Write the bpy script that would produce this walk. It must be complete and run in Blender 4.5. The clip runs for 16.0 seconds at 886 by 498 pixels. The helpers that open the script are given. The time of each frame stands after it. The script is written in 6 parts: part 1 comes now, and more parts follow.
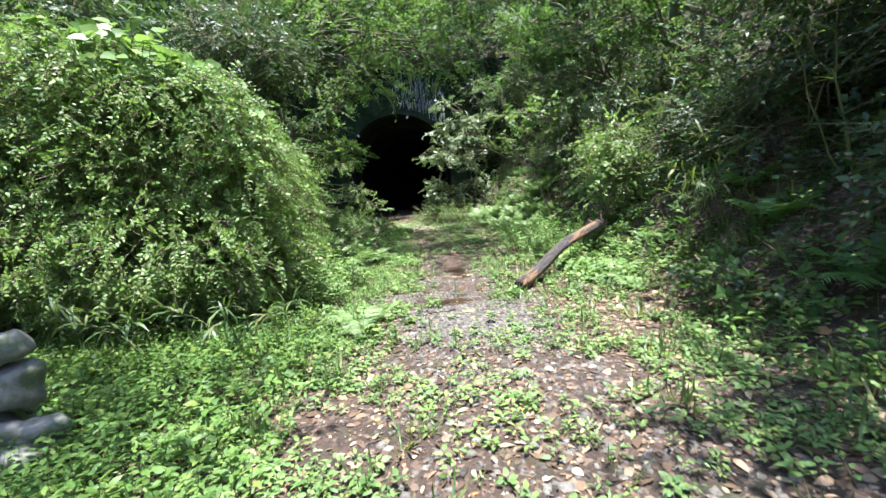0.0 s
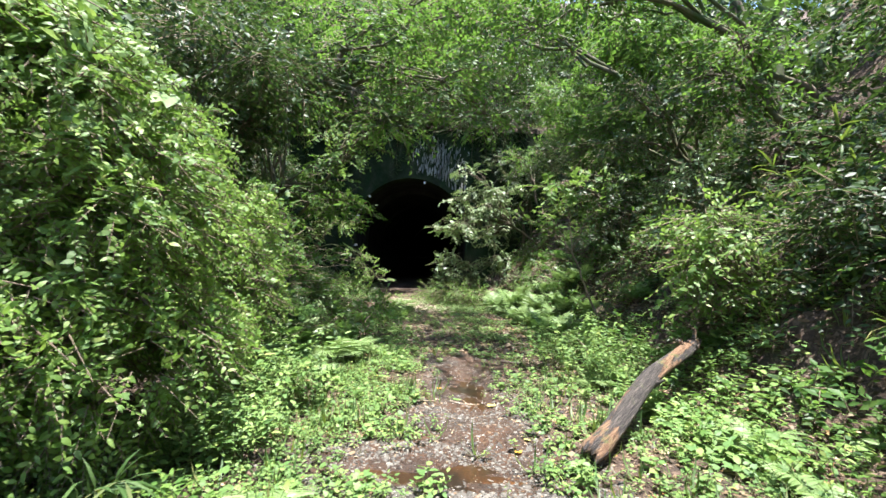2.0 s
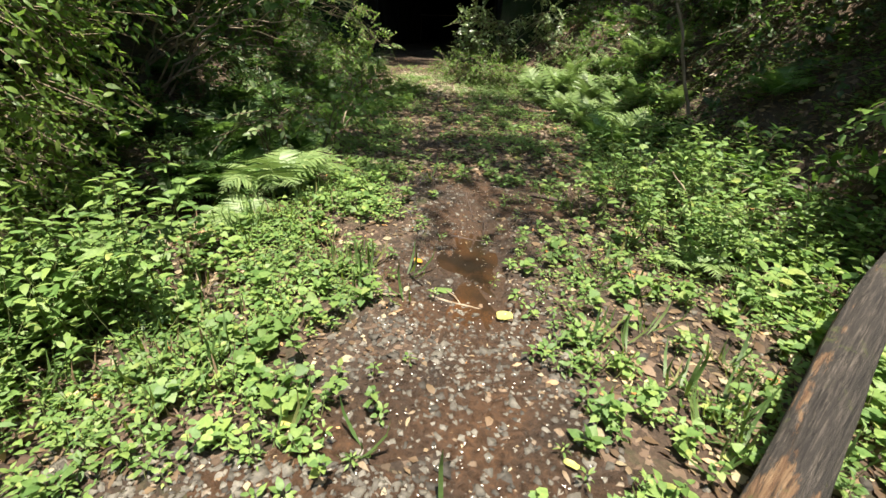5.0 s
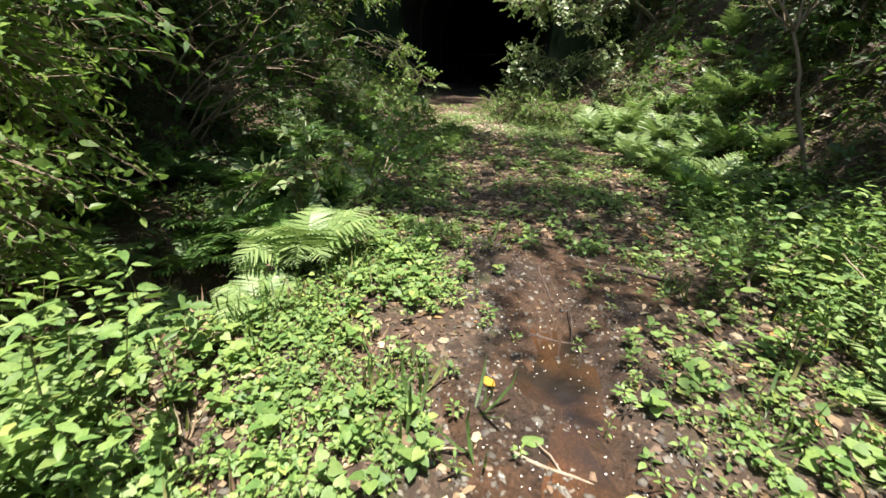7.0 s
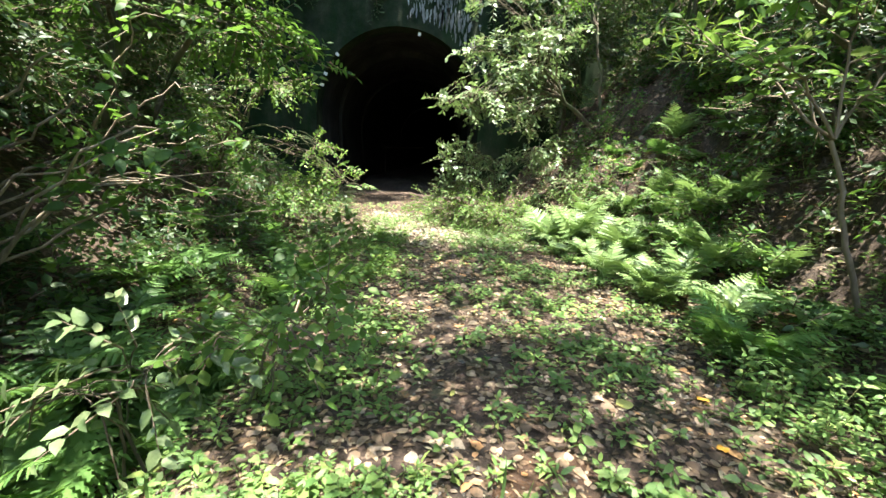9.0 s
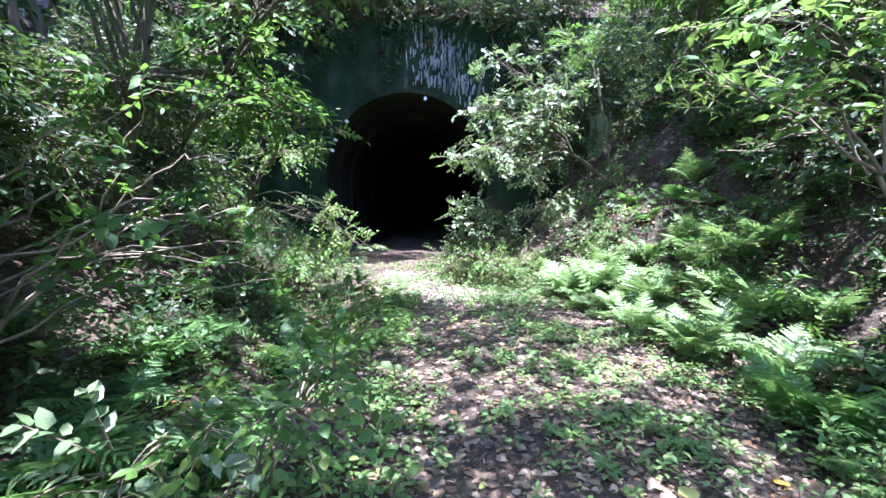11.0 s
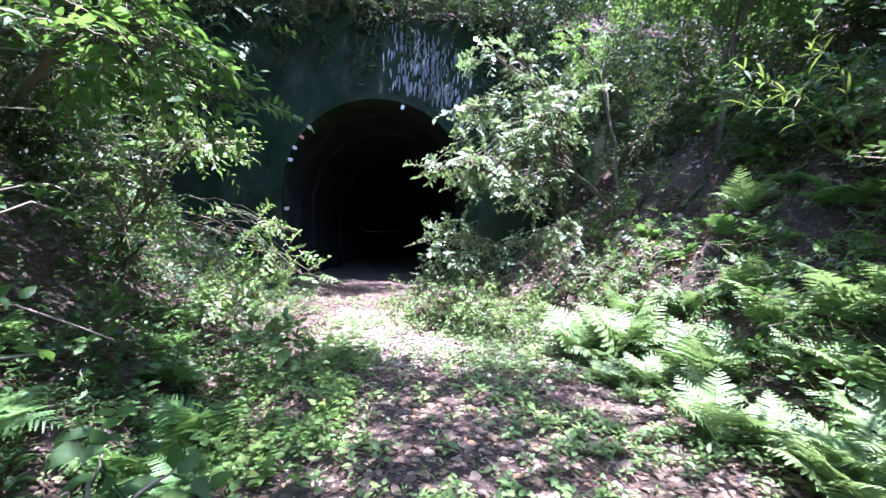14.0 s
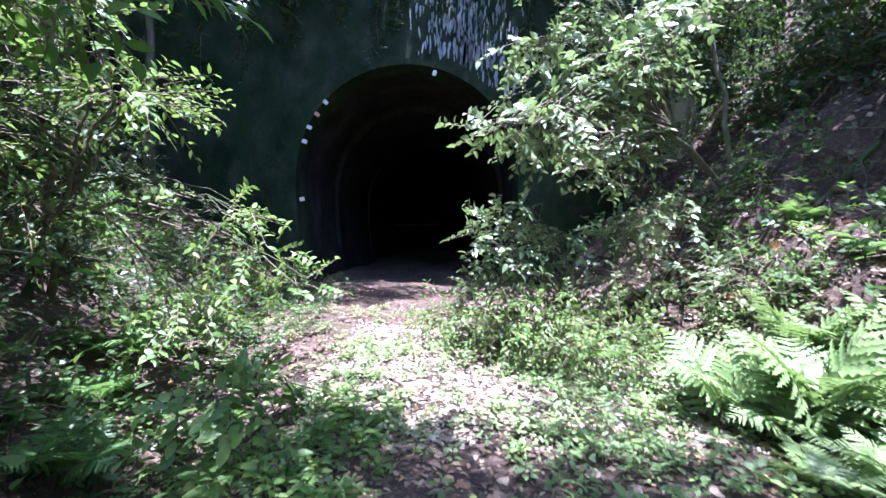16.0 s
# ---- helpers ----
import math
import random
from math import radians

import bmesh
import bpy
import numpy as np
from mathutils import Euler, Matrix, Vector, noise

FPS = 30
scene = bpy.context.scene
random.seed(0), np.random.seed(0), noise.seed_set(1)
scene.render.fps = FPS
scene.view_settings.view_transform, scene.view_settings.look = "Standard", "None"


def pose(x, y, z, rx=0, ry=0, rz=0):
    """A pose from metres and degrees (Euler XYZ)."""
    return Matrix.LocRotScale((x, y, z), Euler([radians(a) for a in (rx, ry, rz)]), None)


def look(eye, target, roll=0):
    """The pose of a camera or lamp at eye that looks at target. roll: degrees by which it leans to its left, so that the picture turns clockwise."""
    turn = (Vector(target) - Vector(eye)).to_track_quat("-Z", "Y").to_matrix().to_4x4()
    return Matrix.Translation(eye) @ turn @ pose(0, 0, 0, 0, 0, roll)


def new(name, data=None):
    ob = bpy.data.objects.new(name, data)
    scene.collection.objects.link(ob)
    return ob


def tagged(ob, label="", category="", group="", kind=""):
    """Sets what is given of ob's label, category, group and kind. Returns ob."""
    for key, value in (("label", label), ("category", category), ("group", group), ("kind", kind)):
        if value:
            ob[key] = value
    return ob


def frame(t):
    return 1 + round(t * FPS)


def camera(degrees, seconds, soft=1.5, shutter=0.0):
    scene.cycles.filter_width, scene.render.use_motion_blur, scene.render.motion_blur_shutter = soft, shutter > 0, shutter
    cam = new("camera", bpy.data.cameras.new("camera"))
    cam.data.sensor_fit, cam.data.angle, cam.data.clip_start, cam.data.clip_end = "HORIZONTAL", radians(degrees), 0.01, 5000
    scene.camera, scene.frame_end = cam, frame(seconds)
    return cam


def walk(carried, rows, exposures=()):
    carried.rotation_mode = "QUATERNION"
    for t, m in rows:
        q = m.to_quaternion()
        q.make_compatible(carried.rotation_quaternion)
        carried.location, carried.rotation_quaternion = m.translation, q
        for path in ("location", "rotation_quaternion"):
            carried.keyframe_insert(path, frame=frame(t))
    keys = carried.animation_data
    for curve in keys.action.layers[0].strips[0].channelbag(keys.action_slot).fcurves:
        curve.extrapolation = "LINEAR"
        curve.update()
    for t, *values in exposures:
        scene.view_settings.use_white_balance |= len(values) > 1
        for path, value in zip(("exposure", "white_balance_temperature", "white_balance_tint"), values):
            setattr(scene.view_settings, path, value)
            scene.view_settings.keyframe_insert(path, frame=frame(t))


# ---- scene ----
cam = camera(91.5, 16.0, shutter=0.15)
METRES, EYE, TILT, LEAN, TURN = 12.4, 1.5, 0.0, 0.0, 0.0
ROWS = [
    (0.0, 0.0, 0.0, 0.0, -0.73, -8.25, 5.02),
    (0.5, 0.0016, 0.047, 0.0025, 2.95, -4.95, 3.03),
    (1.0, -0.0027, 0.0977, 0.0033, 2.84, -2.48, 2.15),
    (1.5, -0.0043, 0.1496, 0.0046, 2.87, 1.25, -0.3),
    (2.0, -0.0111, 0.199, 0.0024, 0.32, 1.47, -1.89),
    (2.5, -0.0085, 0.2464, 0.0007, -2.77, -4.04, -2.13),
    (3.0, -0.0025, 0.2918, 0.001, -3.88, -20.72, -5.2),
    (3.5, 0.0009, 0.3358, 0.0002, -3.1, -34.73, -5.33),
    (4.0, 0.0097, 0.3715, -0.0013, 0.9, -37.51, -2.36),
    (4.5, 0.0129, 0.3959, -0.0018, 3.11, -30.85, -2.61),
    (7.0, -0.0141, 0.4841, -0.0064, 9.3, -23.92, -2.37),
    (7.5, -0.0208, 0.524, -0.0051, 7.83, -19.37, -1.46),
    (8.0, -0.0339, 0.5632, -0.0033, 3.46, -14.34, -0.5),
    (8.5, -0.0404, 0.599, -0.0024, 2.67, -12.67, -0.86),
    (9.0, -0.0463, 0.6301, 0.0075, -0.95, -12.85, -2.41),
    (9.5, -0.0515, 0.6453, 0.0111, -1.99, -8.11, -0.13),
    (10.0, -0.0488, 0.6487, 0.0114, 0.65, -6.06, 2.36),
    (12.5, -0.0482, 0.6938, 0.0003, -1.61, -2.34, -2.69),
    (13.0, -0.0453, 0.734, 0.0025, -2.48, 0.23, -2.14),
    (13.5, -0.0456, 0.7754, 0.0023, -4.97, 1.14, -2.02),
    (14.0, -0.0473, 0.8155, 0.0002, -3.11, -1.57, -2.43),
    (14.5, -0.0492, 0.8532, 0.0011, -1.84, -2.75, -0.97),
    (15.0, -0.0547, 0.8944, -0.0008, -5.5, -3.76, -0.57),
    (15.5, -0.0511, 0.9387, -0.0047, -2.83, -8.0, 0.88),
    (16.0, -0.0525, 0.9794, -0.0023, 1.62, -2.64, -1.14),
]
walk(cam, [(t, pose(0, 0, EYE, TILT, LEAN, TURN) @ pose(METRES * x, METRES * y, METRES * z, 90 + pitch, roll, yaw)) for t, x, y, z, yaw, pitch, roll in ROWS],
     [(0, 1.97, 5800, 14), (2.0, 1.97, 6150, 13), (2.6, 1.98, 5900, 13), (3.5, 1.45, 6800, 9), (3.9, 1.26, 7000, 9), (4.5, 1.32, 7100, 9), (7.5, 1.62, 6700, 13), (9.0, 2.5, 6500, 8), (9.5, 2.65, 6100, 8), (10.0, 2.75, 5100, 15), (13.0, 2.77, 5150, 32), (14.5, 2.95, 5150, 40), (15.5, 2.85, 5100, 39), (16.0, 2.7, 5100, 36)])

# ---- light ----
SUN = Vector((0.06, -0.13, 1.0)).normalized()
world = bpy.data.worlds.new("sky")
scene.world = world
world.use_nodes = True
wn, wl = world.node_tree.nodes, world.node_tree.links
sky = wn.new("ShaderNodeTexSky")
sky.sky_type = "NISHITA"
sky.sun_disc = False
sky.sun_elevation = math.asin(SUN.z)
sky.sun_rotation = math.atan2(SUN.x, SUN.y)
wn["Background"].inputs["Strength"].default_value = 0.13
wl.new(sky.outputs[0], wn["Background"].inputs["Color"])
lamp = bpy.data.lights.new("sun", "SUN")
lamp.energy, lamp.angle, lamp.color = 5.0, radians(0.6), (1.0, 0.95, 0.86)
new("sun", lamp).matrix_world = look(SUN * 60, (0, 0, 0))

rng = np.random.default_rng(7)


# ---- materials ----
def material(name):
    m = bpy.data.materials.new(name)
    m.use_nodes = True
    return m, m.node_tree.nodes, m.node_tree.links, m.node_tree.nodes["Principled BSDF"]


def ramp_node(nodes, stops):
    r = nodes.new("ShaderNodeValToRGB")
    e = r.color_ramp.elements
    while len(e) < len(stops):
        e.new(0.5)
    for k, (p, c) in enumerate(stops):
        e[k].position, e[k].color = p, (*c, 1)
    return r


def noise_node(nodes, links, scale, detail=5, rough=0.6, coord="Object", stretch=None):
    tc = nodes.new("ShaderNodeTexCoord")
    n = nodes.new("ShaderNodeTexNoise")
    n.inputs["Scale"].default_value, n.inputs["Detail"].default_value = scale, detail
    n.inputs["Roughness"].default_value = rough
    if stretch:
        mp = nodes.new("ShaderNodeMapping")
        mp.inputs["Scale"].default_value = stretch
        links.new(tc.outputs[coord], mp.inputs["Vector"])
        links.new(mp.outputs[0], n.inputs["Vector"])
    else:
        links.new(tc.outputs[coord], n.inputs["Vector"])
    return n


def mix_node(nodes, links, fac, a, b, blend="MIX"):
    mx = nodes.new("ShaderNodeMix")
    mx.data_type, mx.blend_type = "RGBA", blend
    if isinstance(fac, float):
        mx.inputs["Factor"].default_value = fac
    else:
        links.new(fac, mx.inputs["Factor"])
    for key, v in (("A", a), ("B", b)):
        sock = [s for s in mx.inputs if s.name == key and s.type == "RGBA"][0]
        if isinstance(v, tuple):
            sock.default_value = (*v, 1)
        else:
            links.new(v, sock)
    return [s for s in mx.outputs if s.type == "RGBA"][0]


def bump_node(nodes, links, height, bsdf, strength=0.5, distance=0.02):
    b = nodes.new("ShaderNodeBump")
    b.inputs["Strength"].default_value, b.inputs["Distance"].default_value = strength, distance
    links.new(height, b.inputs["Height"])
    links.new(b.outputs[0], bsdf.inputs["Normal"])


def leaf_material(name, stops, rough=0.45, through_light=0.35, glow=(0.30, 0.42, 0.04), spec=0.5):
    """A leaf: hue varied leaf by leaf, blotches on it, light shining through."""
    m, n, l, b = material(name)
    geo = n.new("ShaderNodeNewGeometry")
    r = ramp_node(n, stops)
    l.new(geo.outputs["Random Per Island"], r.inputs[0])
    ns = noise_node(n, l, 2.2, 3)
    rr = ramp_node(n, [(0.3, (0.62, 0.66, 0.6)), (0.7, (1.15, 1.12, 1.0))])
    l.new(ns.outputs[0], rr.inputs[0])
    col = mix_node(n, l, 1.0, r.outputs[0], rr.outputs[0], "MULTIPLY")
    fine = noise_node(n, l, 70, 4, 0.65)
    fr = ramp_node(n, [(0.3, (0.74, 0.76, 0.7)), (0.7, (1.16, 1.14, 1.1))])
    l.new(fine.outputs[0], fr.inputs[0])
    col = mix_node(n, l, 1.0, col, fr.outputs[0], "MULTIPLY")
    l.new(col, b.inputs["Base Color"])
    bump_node(n, l, fine.outputs[0], b, 0.25, 0.004)
    b.inputs["Roughness"].default_value = rough
    b.inputs["Specular IOR Level"].default_value = spec
    tr = n.new("ShaderNodeBsdfTranslucent")
    tcol = mix_node(n, l, 0.6, col, glow)
    l.new(tcol, tr.inputs["Color"])
    ms = n.new("ShaderNodeMixShader")
    ms.inputs[0].default_value = through_light
    l.new(b.outputs[0], ms.inputs[1])
    l.new(tr.outputs[0], ms.inputs[2])
    l.new(ms.outputs[0], n["Material Output"].inputs[0])
    return m


LEAF_BRIGHT = leaf_material("leaf_bright", [(0, (0.08, 0.17, 0.045)), (0.5, (0.125, 0.23, 0.055)), (0.9, (0.18, 0.28, 0.07)), (1, (0.26, 0.31, 0.09))], 0.5, 0.4, (0.22, 0.36, 0.06), spec=0.35)
LEAF_SHRUB = leaf_material("leaf_shrub", [(0, (0.11, 0.21, 0.055)), (0.5, (0.17, 0.29, 0.07)), (0.9, (0.24, 0.35, 0.09)), (1, (0.32, 0.38, 0.12))], 0.5, 0.42, (0.24, 0.40, 0.06))
LEAF_HERB = leaf_material("leaf_herb", [(0, (0.105, 0.21, 0.065)), (0.6, (0.18, 0.29, 0.09)), (0.94, (0.255, 0.365, 0.115)), (1, (0.33, 0.38, 0.13))], 0.55, 0.32, (0.22, 0.36, 0.06))
# Evergreen green with shade put into the colour for unlit banks and woods
LEAF_DARK_SHADED = leaf_material("leaf_dark_shaded", [(0, (0.022, 0.052, 0.021)), (0.6, (0.04, 0.08, 0.028)), (1, (0.075, 0.12, 0.04))], 0.45, 0.22, (0.16, 0.30, 0.05), spec=0.32)
LEAF_MID = leaf_material("leaf_mid", [(0, (0.05, 0.11, 0.04)), (0.6, (0.085, 0.17, 0.048)), (1, (0.16, 0.25, 0.07))], 0.5, 0.42, (0.22, 0.42, 0.05), spec=0.28)
# Glossy leaves, base colour also whitened to imitate bright sun on them
LEAF_GLOSS_SUNLIT = leaf_material("leaf_gloss_sunlit", [(0, (0.13, 0.20, 0.10)), (0.6, (0.21, 0.29, 0.15)), (1, (0.32, 0.39, 0.22))], 0.36, 0.3, (0.22, 0.36, 0.08), spec=0.7)
# One fern green in two copies, sun and shade put into the colour
LEAF_SUNFERN = leaf_material("leaf_fern_sunlit", [(0, (0.15, 0.24, 0.10)), (0.7, (0.21, 0.31, 0.13)), (1, (0.29, 0.38, 0.18))], 0.45, 0.3, (0.24, 0.38, 0.08))
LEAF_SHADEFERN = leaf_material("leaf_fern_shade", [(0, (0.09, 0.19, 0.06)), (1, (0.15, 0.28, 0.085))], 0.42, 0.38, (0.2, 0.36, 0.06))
LEAF_BAMBOO = leaf_material("leaf_bamboo", [(0, (0.07, 0.14, 0.045)), (0.8, (0.10, 0.165, 0.06)), (1, (0.30, 0.27, 0.13))], 0.5, 0.3)
LEAF_DRY = leaf_material("leaf_dry", [(0, (0.07, 0.042, 0.03)), (0.4, (0.15, 0.095, 0.062)), (0.75, (0.26, 0.185, 0.13)), (0.95, (0.45, 0.37, 0.28)), (1, (0.50, 0.22, 0.08))], 0.6, 0.1, (0.4, 0.2, 0.05))
# Dry leaves lightened, strong sunlight put into their colour
LEAF_DRY_SUNLIT = leaf_material("leaf_dry_sunlit", [(0, (0.22, 0.17, 0.13)), (0.5, (0.38, 0.32, 0.26)), (1, (0.58, 0.52, 0.45))], 0.6, 0.1, (0.4, 0.3, 0.2))
LEAF_FADED = leaf_material("leaf_faded", [(0, (0.12, 0.08, 0.06)), (0.4, (0.24, 0.17, 0.13)), (0.8, (0.36, 0.28, 0.23)), (1, (0.42, 0.22, 0.11))], 0.55, 0.1, (0.4, 0.25, 0.12))
LEAF_YELLOW = leaf_material("leaf_yellow", [(0, (0.48, 0.44, 0.12)), (1, (0.56, 0.54, 0.20))], 0.5, 0.1, (0.5, 0.45, 0.1))
LEAF_ORANGE = leaf_material("leaf_orange", [(0, (0.55, 0.27, 0.04)), (1, (0.62, 0.34, 0.06))], 0.5, 0.1, (0.6, 0.3, 0.02))


def bark_material(name, a, b_, moss=0.0):
    m, n, l, b = material(name)
    ns = noise_node(n, l, 14, 6, 0.65, stretch=(1, 1, 0.25))
    r = ramp_node(n, [(0.3, a), (0.7, b_)])
    l.new(ns.outputs[0], r.inputs[0])
    big = noise_node(n, l, 1.7, 3)
    mr = ramp_node(n, [(0.5 - 0.2 * moss, (0, 0, 0)), (0.62, (1, 1, 1))])
    l.new(big.outputs[0], mr.inputs[0])
    col = mix_node(n, l, mr.outputs[0], r.outputs[0], (0.055, 0.085, 0.025)) if moss else r.outputs[0]
    l.new(col, b.inputs["Base Color"])
    b.inputs["Roughness"].default_value = 0.85
    bump_node(n, l, ns.outputs[0], b, 0.7, 0.015)
    return m


BARK = bark_material("bark", (0.06, 0.042, 0.03), (0.20, 0.15, 0.11), 0.6)
TWIG = bark_material("twig_bark", (0.10, 0.075, 0.05), (0.26, 0.20, 0.14))
STEM = bark_material("green_stem", (0.07, 0.11, 0.03), (0.16, 0.15, 0.06))
DEADWOOD = bark_material("dead_wood", (0.16, 0.12, 0.08), (0.42, 0.34, 0.25))
DARKWOOD = bark_material("wet_dark_wood", (0.03, 0.022, 0.018), (0.09, 0.06, 0.045))


def soil_material():
    m, n, l, b = material("forest_soil")
    fine = noise_node(n, l, 38, 8, 0.7)
    r = ramp_node(n, [(0.25, (0.026, 0.018, 0.013)), (0.5, (0.06, 0.042, 0.03)), (0.75, (0.13, 0.096, 0.072))])
    l.new(fine.outputs[0], r.inputs[0])
    # trodden scraps of old leaves
    cells = n.new("ShaderNodeTexVoronoi")
    cells.inputs["Scale"].default_value = 34
    warp = noise_node(n, l, 6, 3)
    tc = n.new("ShaderNodeTexCoord")
    l.new(mix_node(n, l, 0.12, tc.outputs["Object"], warp.outputs["Color"]), cells.inputs["Vector"])
    sep = n.new("ShaderNodeSeparateColor")
    l.new(cells.outputs["Color"], sep.inputs[0])
    scraps = ramp_node(n, [(0, (0.03, 0.022, 0.016)), (0.4, (0.075, 0.052, 0.038)), (0.75, (0.15, 0.11, 0.08)), (1, (0.26, 0.20, 0.155))])
    l.new(sep.outputs[0], scraps.inputs[0])
    pick = ramp_node(n, [(0.5, (0, 0, 0)), (0.6, (0.8, 0.8, 0.8))])
    l.new(sep.outputs[1], pick.inputs[0])
    col = mix_node(n, l, pick.outputs[0], r.outputs[0], scraps.outputs[0])
    big = noise_node(n, l, 0.9, 5)
    br = ramp_node(n, [(0.35, (0.6, 0.56, 0.52)), (0.65, (1.15, 1.03, 0.95))])
    l.new(big.outputs[0], br.inputs[0])
    col = mix_node(n, l, 1.0, col, br.outputs[0], "MULTIPLY")
    moss = noise_node(n, l, 2.6, 6, 0.7)
    mr = ramp_node(n, [(0.55, (0, 0, 0)), (0.7, (0.6, 0.6, 0.6))])
    l.new(moss.outputs[0], mr.inputs[0])
    l.new(mix_node(n, l, mr.outputs[0], col, (0.05, 0.075, 0.025)), b.inputs["Base Color"])
    b.inputs["Roughness"].default_value = 0.9
    bump_node(n, l, fine.outputs[0], b, 0.9, 0.03)
    return m


SOIL = soil_material()


def mud_material():
    m, n, l, b = material("wet_mud")
    fine = noise_node(n, l, 30, 8, 0.7)
    r = ramp_node(n, [(0.3, (0.022, 0.015, 0.011)), (0.55, (0.065, 0.04, 0.023)), (0.8, (0.15, 0.088, 0.045))])
    l.new(fine.outputs[0], r.inputs[0])
    big = noise_node(n, l, 2.2, 4)
    br = ramp_node(n, [(0.35, (0.5, 0.5, 0.55)), (0.65, (1.2, 0.95, 0.75))])
    l.new(big.outputs[0], br.inputs[0])
    l.new(mix_node(n, l, 1.0, r.outputs[0], br.outputs[0], "MULTIPLY"), b.inputs["Base Color"])
    rr = ramp_node(n, [(0.35, (0.3, 0.3, 0.3)), (0.6, (0.85, 0.85, 0.85))])
    l.new(fine.outputs[0], rr.inputs[0])
    l.new(rr.outputs[0], b.inputs["Roughness"])
    bump_node(n, l, fine.outputs[0], b, 1.0, 0.03)
    return m


MUD = mud_material()


def water_material():
    m, n, l, b = material("puddle_water")
    fine = noise_node(n, l, 70, 9, 0.85)
    r = ramp_node(n, [(0.35, (0.014, 0.009, 0.006)), (0.52, (0.04, 0.024, 0.013)), (0.75, (0.13, 0.078, 0.04))])
    l.new(fine.outputs[0], r.inputs[0])
    big = noise_node(n, l, 1.5, 6, 0.6)
    br = ramp_node(n, [(0.38, (0.42, 0.42, 0.46)), (0.5, (1.1, 0.85, 0.62)), (0.62, (2.1, 1.4, 0.85))])
    l.new(big.outputs[0], br.inputs[0])
    l.new(mix_node(n, l, 1.0, r.outputs[0], br.outputs[0], "MULTIPLY"), b.inputs["Base Color"])
    b.inputs["Roughness"].default_value = 0.35
    b.inputs["Coat Weight"].default_value = 0.8
    b.inputs["Coat Roughness"].default_value = 0.06
    b.inputs["Coat IOR"].default_value = 1.33
    ns = noise_node(n, l, 14, 3)
    bump_node(n, l, ns.outputs[0], b, 0.15, 0.01)
    return m


WATER = water_material()


def stone_material(name, stops, scale=9, moss=False):
    m, n, l, b = material(name)
    geo = n.new("ShaderNodeNewGeometry")
    r = ramp_node(n, stops)
    l.new(geo.outputs["Random Per Island"], r.inputs[0])
    ns = noise_node(n, l, scale, 6, 0.7)
    rr = ramp_node(n, [(0.3, (0.6, 0.6, 0.6)), (0.7, (1.2, 1.18, 1.12))])
    l.new(ns.outputs[0], rr.inputs[0])
    col = mix_node(n, l, 1.0, r.outputs[0], rr.outputs[0], "MULTIPLY")
    if moss:
        mo = noise_node(n, l, 5, 5, 0.7)
        mr = ramp_node(n, [(0.48, (0, 0, 0)), (0.6, (0.85, 0.85, 0.85))])
        l.new(mo.outputs[0], mr.inputs[0])
        col = mix_node(n, l, mr.outputs[0], col, (0.06, 0.085, 0.03))
    l.new(col, b.inputs["Base Color"])
    b.inputs["Roughness"].default_value = 0.75
    bump_node(n, l, ns.outputs[0], b, 0.5, 0.01)
    return m


GRAVEL = stone_material("gravel", [(0, (0.035, 0.03, 0.025)), (0.35, (0.10, 0.09, 0.077)), (0.7, (0.135, 0.124, 0.106)), (0.95, (0.21, 0.195, 0.17)), (1, (0.20, 0.13, 0.08))], 60)
ROCK = stone_material("mossy_rock", [(0, (0.13, 0.125, 0.115)), (1, (0.25, 0.245, 0.225))], 7, True)


def concrete_material(name, a, b_, stain):
    m, n, l, b = material(name)
    fine = noise_node(n, l, 26, 8, 0.7)
    streak = noise_node(n, l, 1.6, 7, 0.7, stretch=(1.5, 1, 0.4))
    blot = noise_node(n, l, 0.9, 7, 0.65)
    r = ramp_node(n, [(0.38, a), (0.66, b_)])
    l.new(blot.outputs[0], r.inputs[0])
    sr = ramp_node(n, [(0.40, (0, 0, 0)), (0.66, (0.9, 0.9, 0.9))])
    l.new(streak.outputs[0], sr.inputs[0])
    col = mix_node(n, l, sr.outputs[0], r.outputs[0], stain)
    fr = ramp_node(n, [(0.3, (0.7, 0.7, 0.7)), (0.7, (1.15, 1.15, 1.15))])
    l.new(fine.outputs[0], fr.inputs[0])
    l.new(mix_node(n, l, 1.0, col, fr.outputs[0], "MULTIPLY"), b.inputs["Base Color"])
    b.inputs["Roughness"].default_value = 0.95
    b.inputs["Specular IOR Level"].default_value = 0.12
    bump_node(n, l, fine.outputs[0], b, 0.8, 0.02)
    return m


CONCRETE = concrete_material("mossy_concrete", (0.008, 0.014, 0.007), (0.055, 0.066, 0.042), (0.012, 0.034, 0.011))
LINING = concrete_material("sooty_lining", (0.02, 0.02, 0.019), (0.055, 0.055, 0.05), (0.014, 0.014, 0.013))
LIME = concrete_material("lime_deposit", (0.22, 0.225, 0.22), (0.62, 0.62, 0.60), (0.16, 0.17, 0.16))


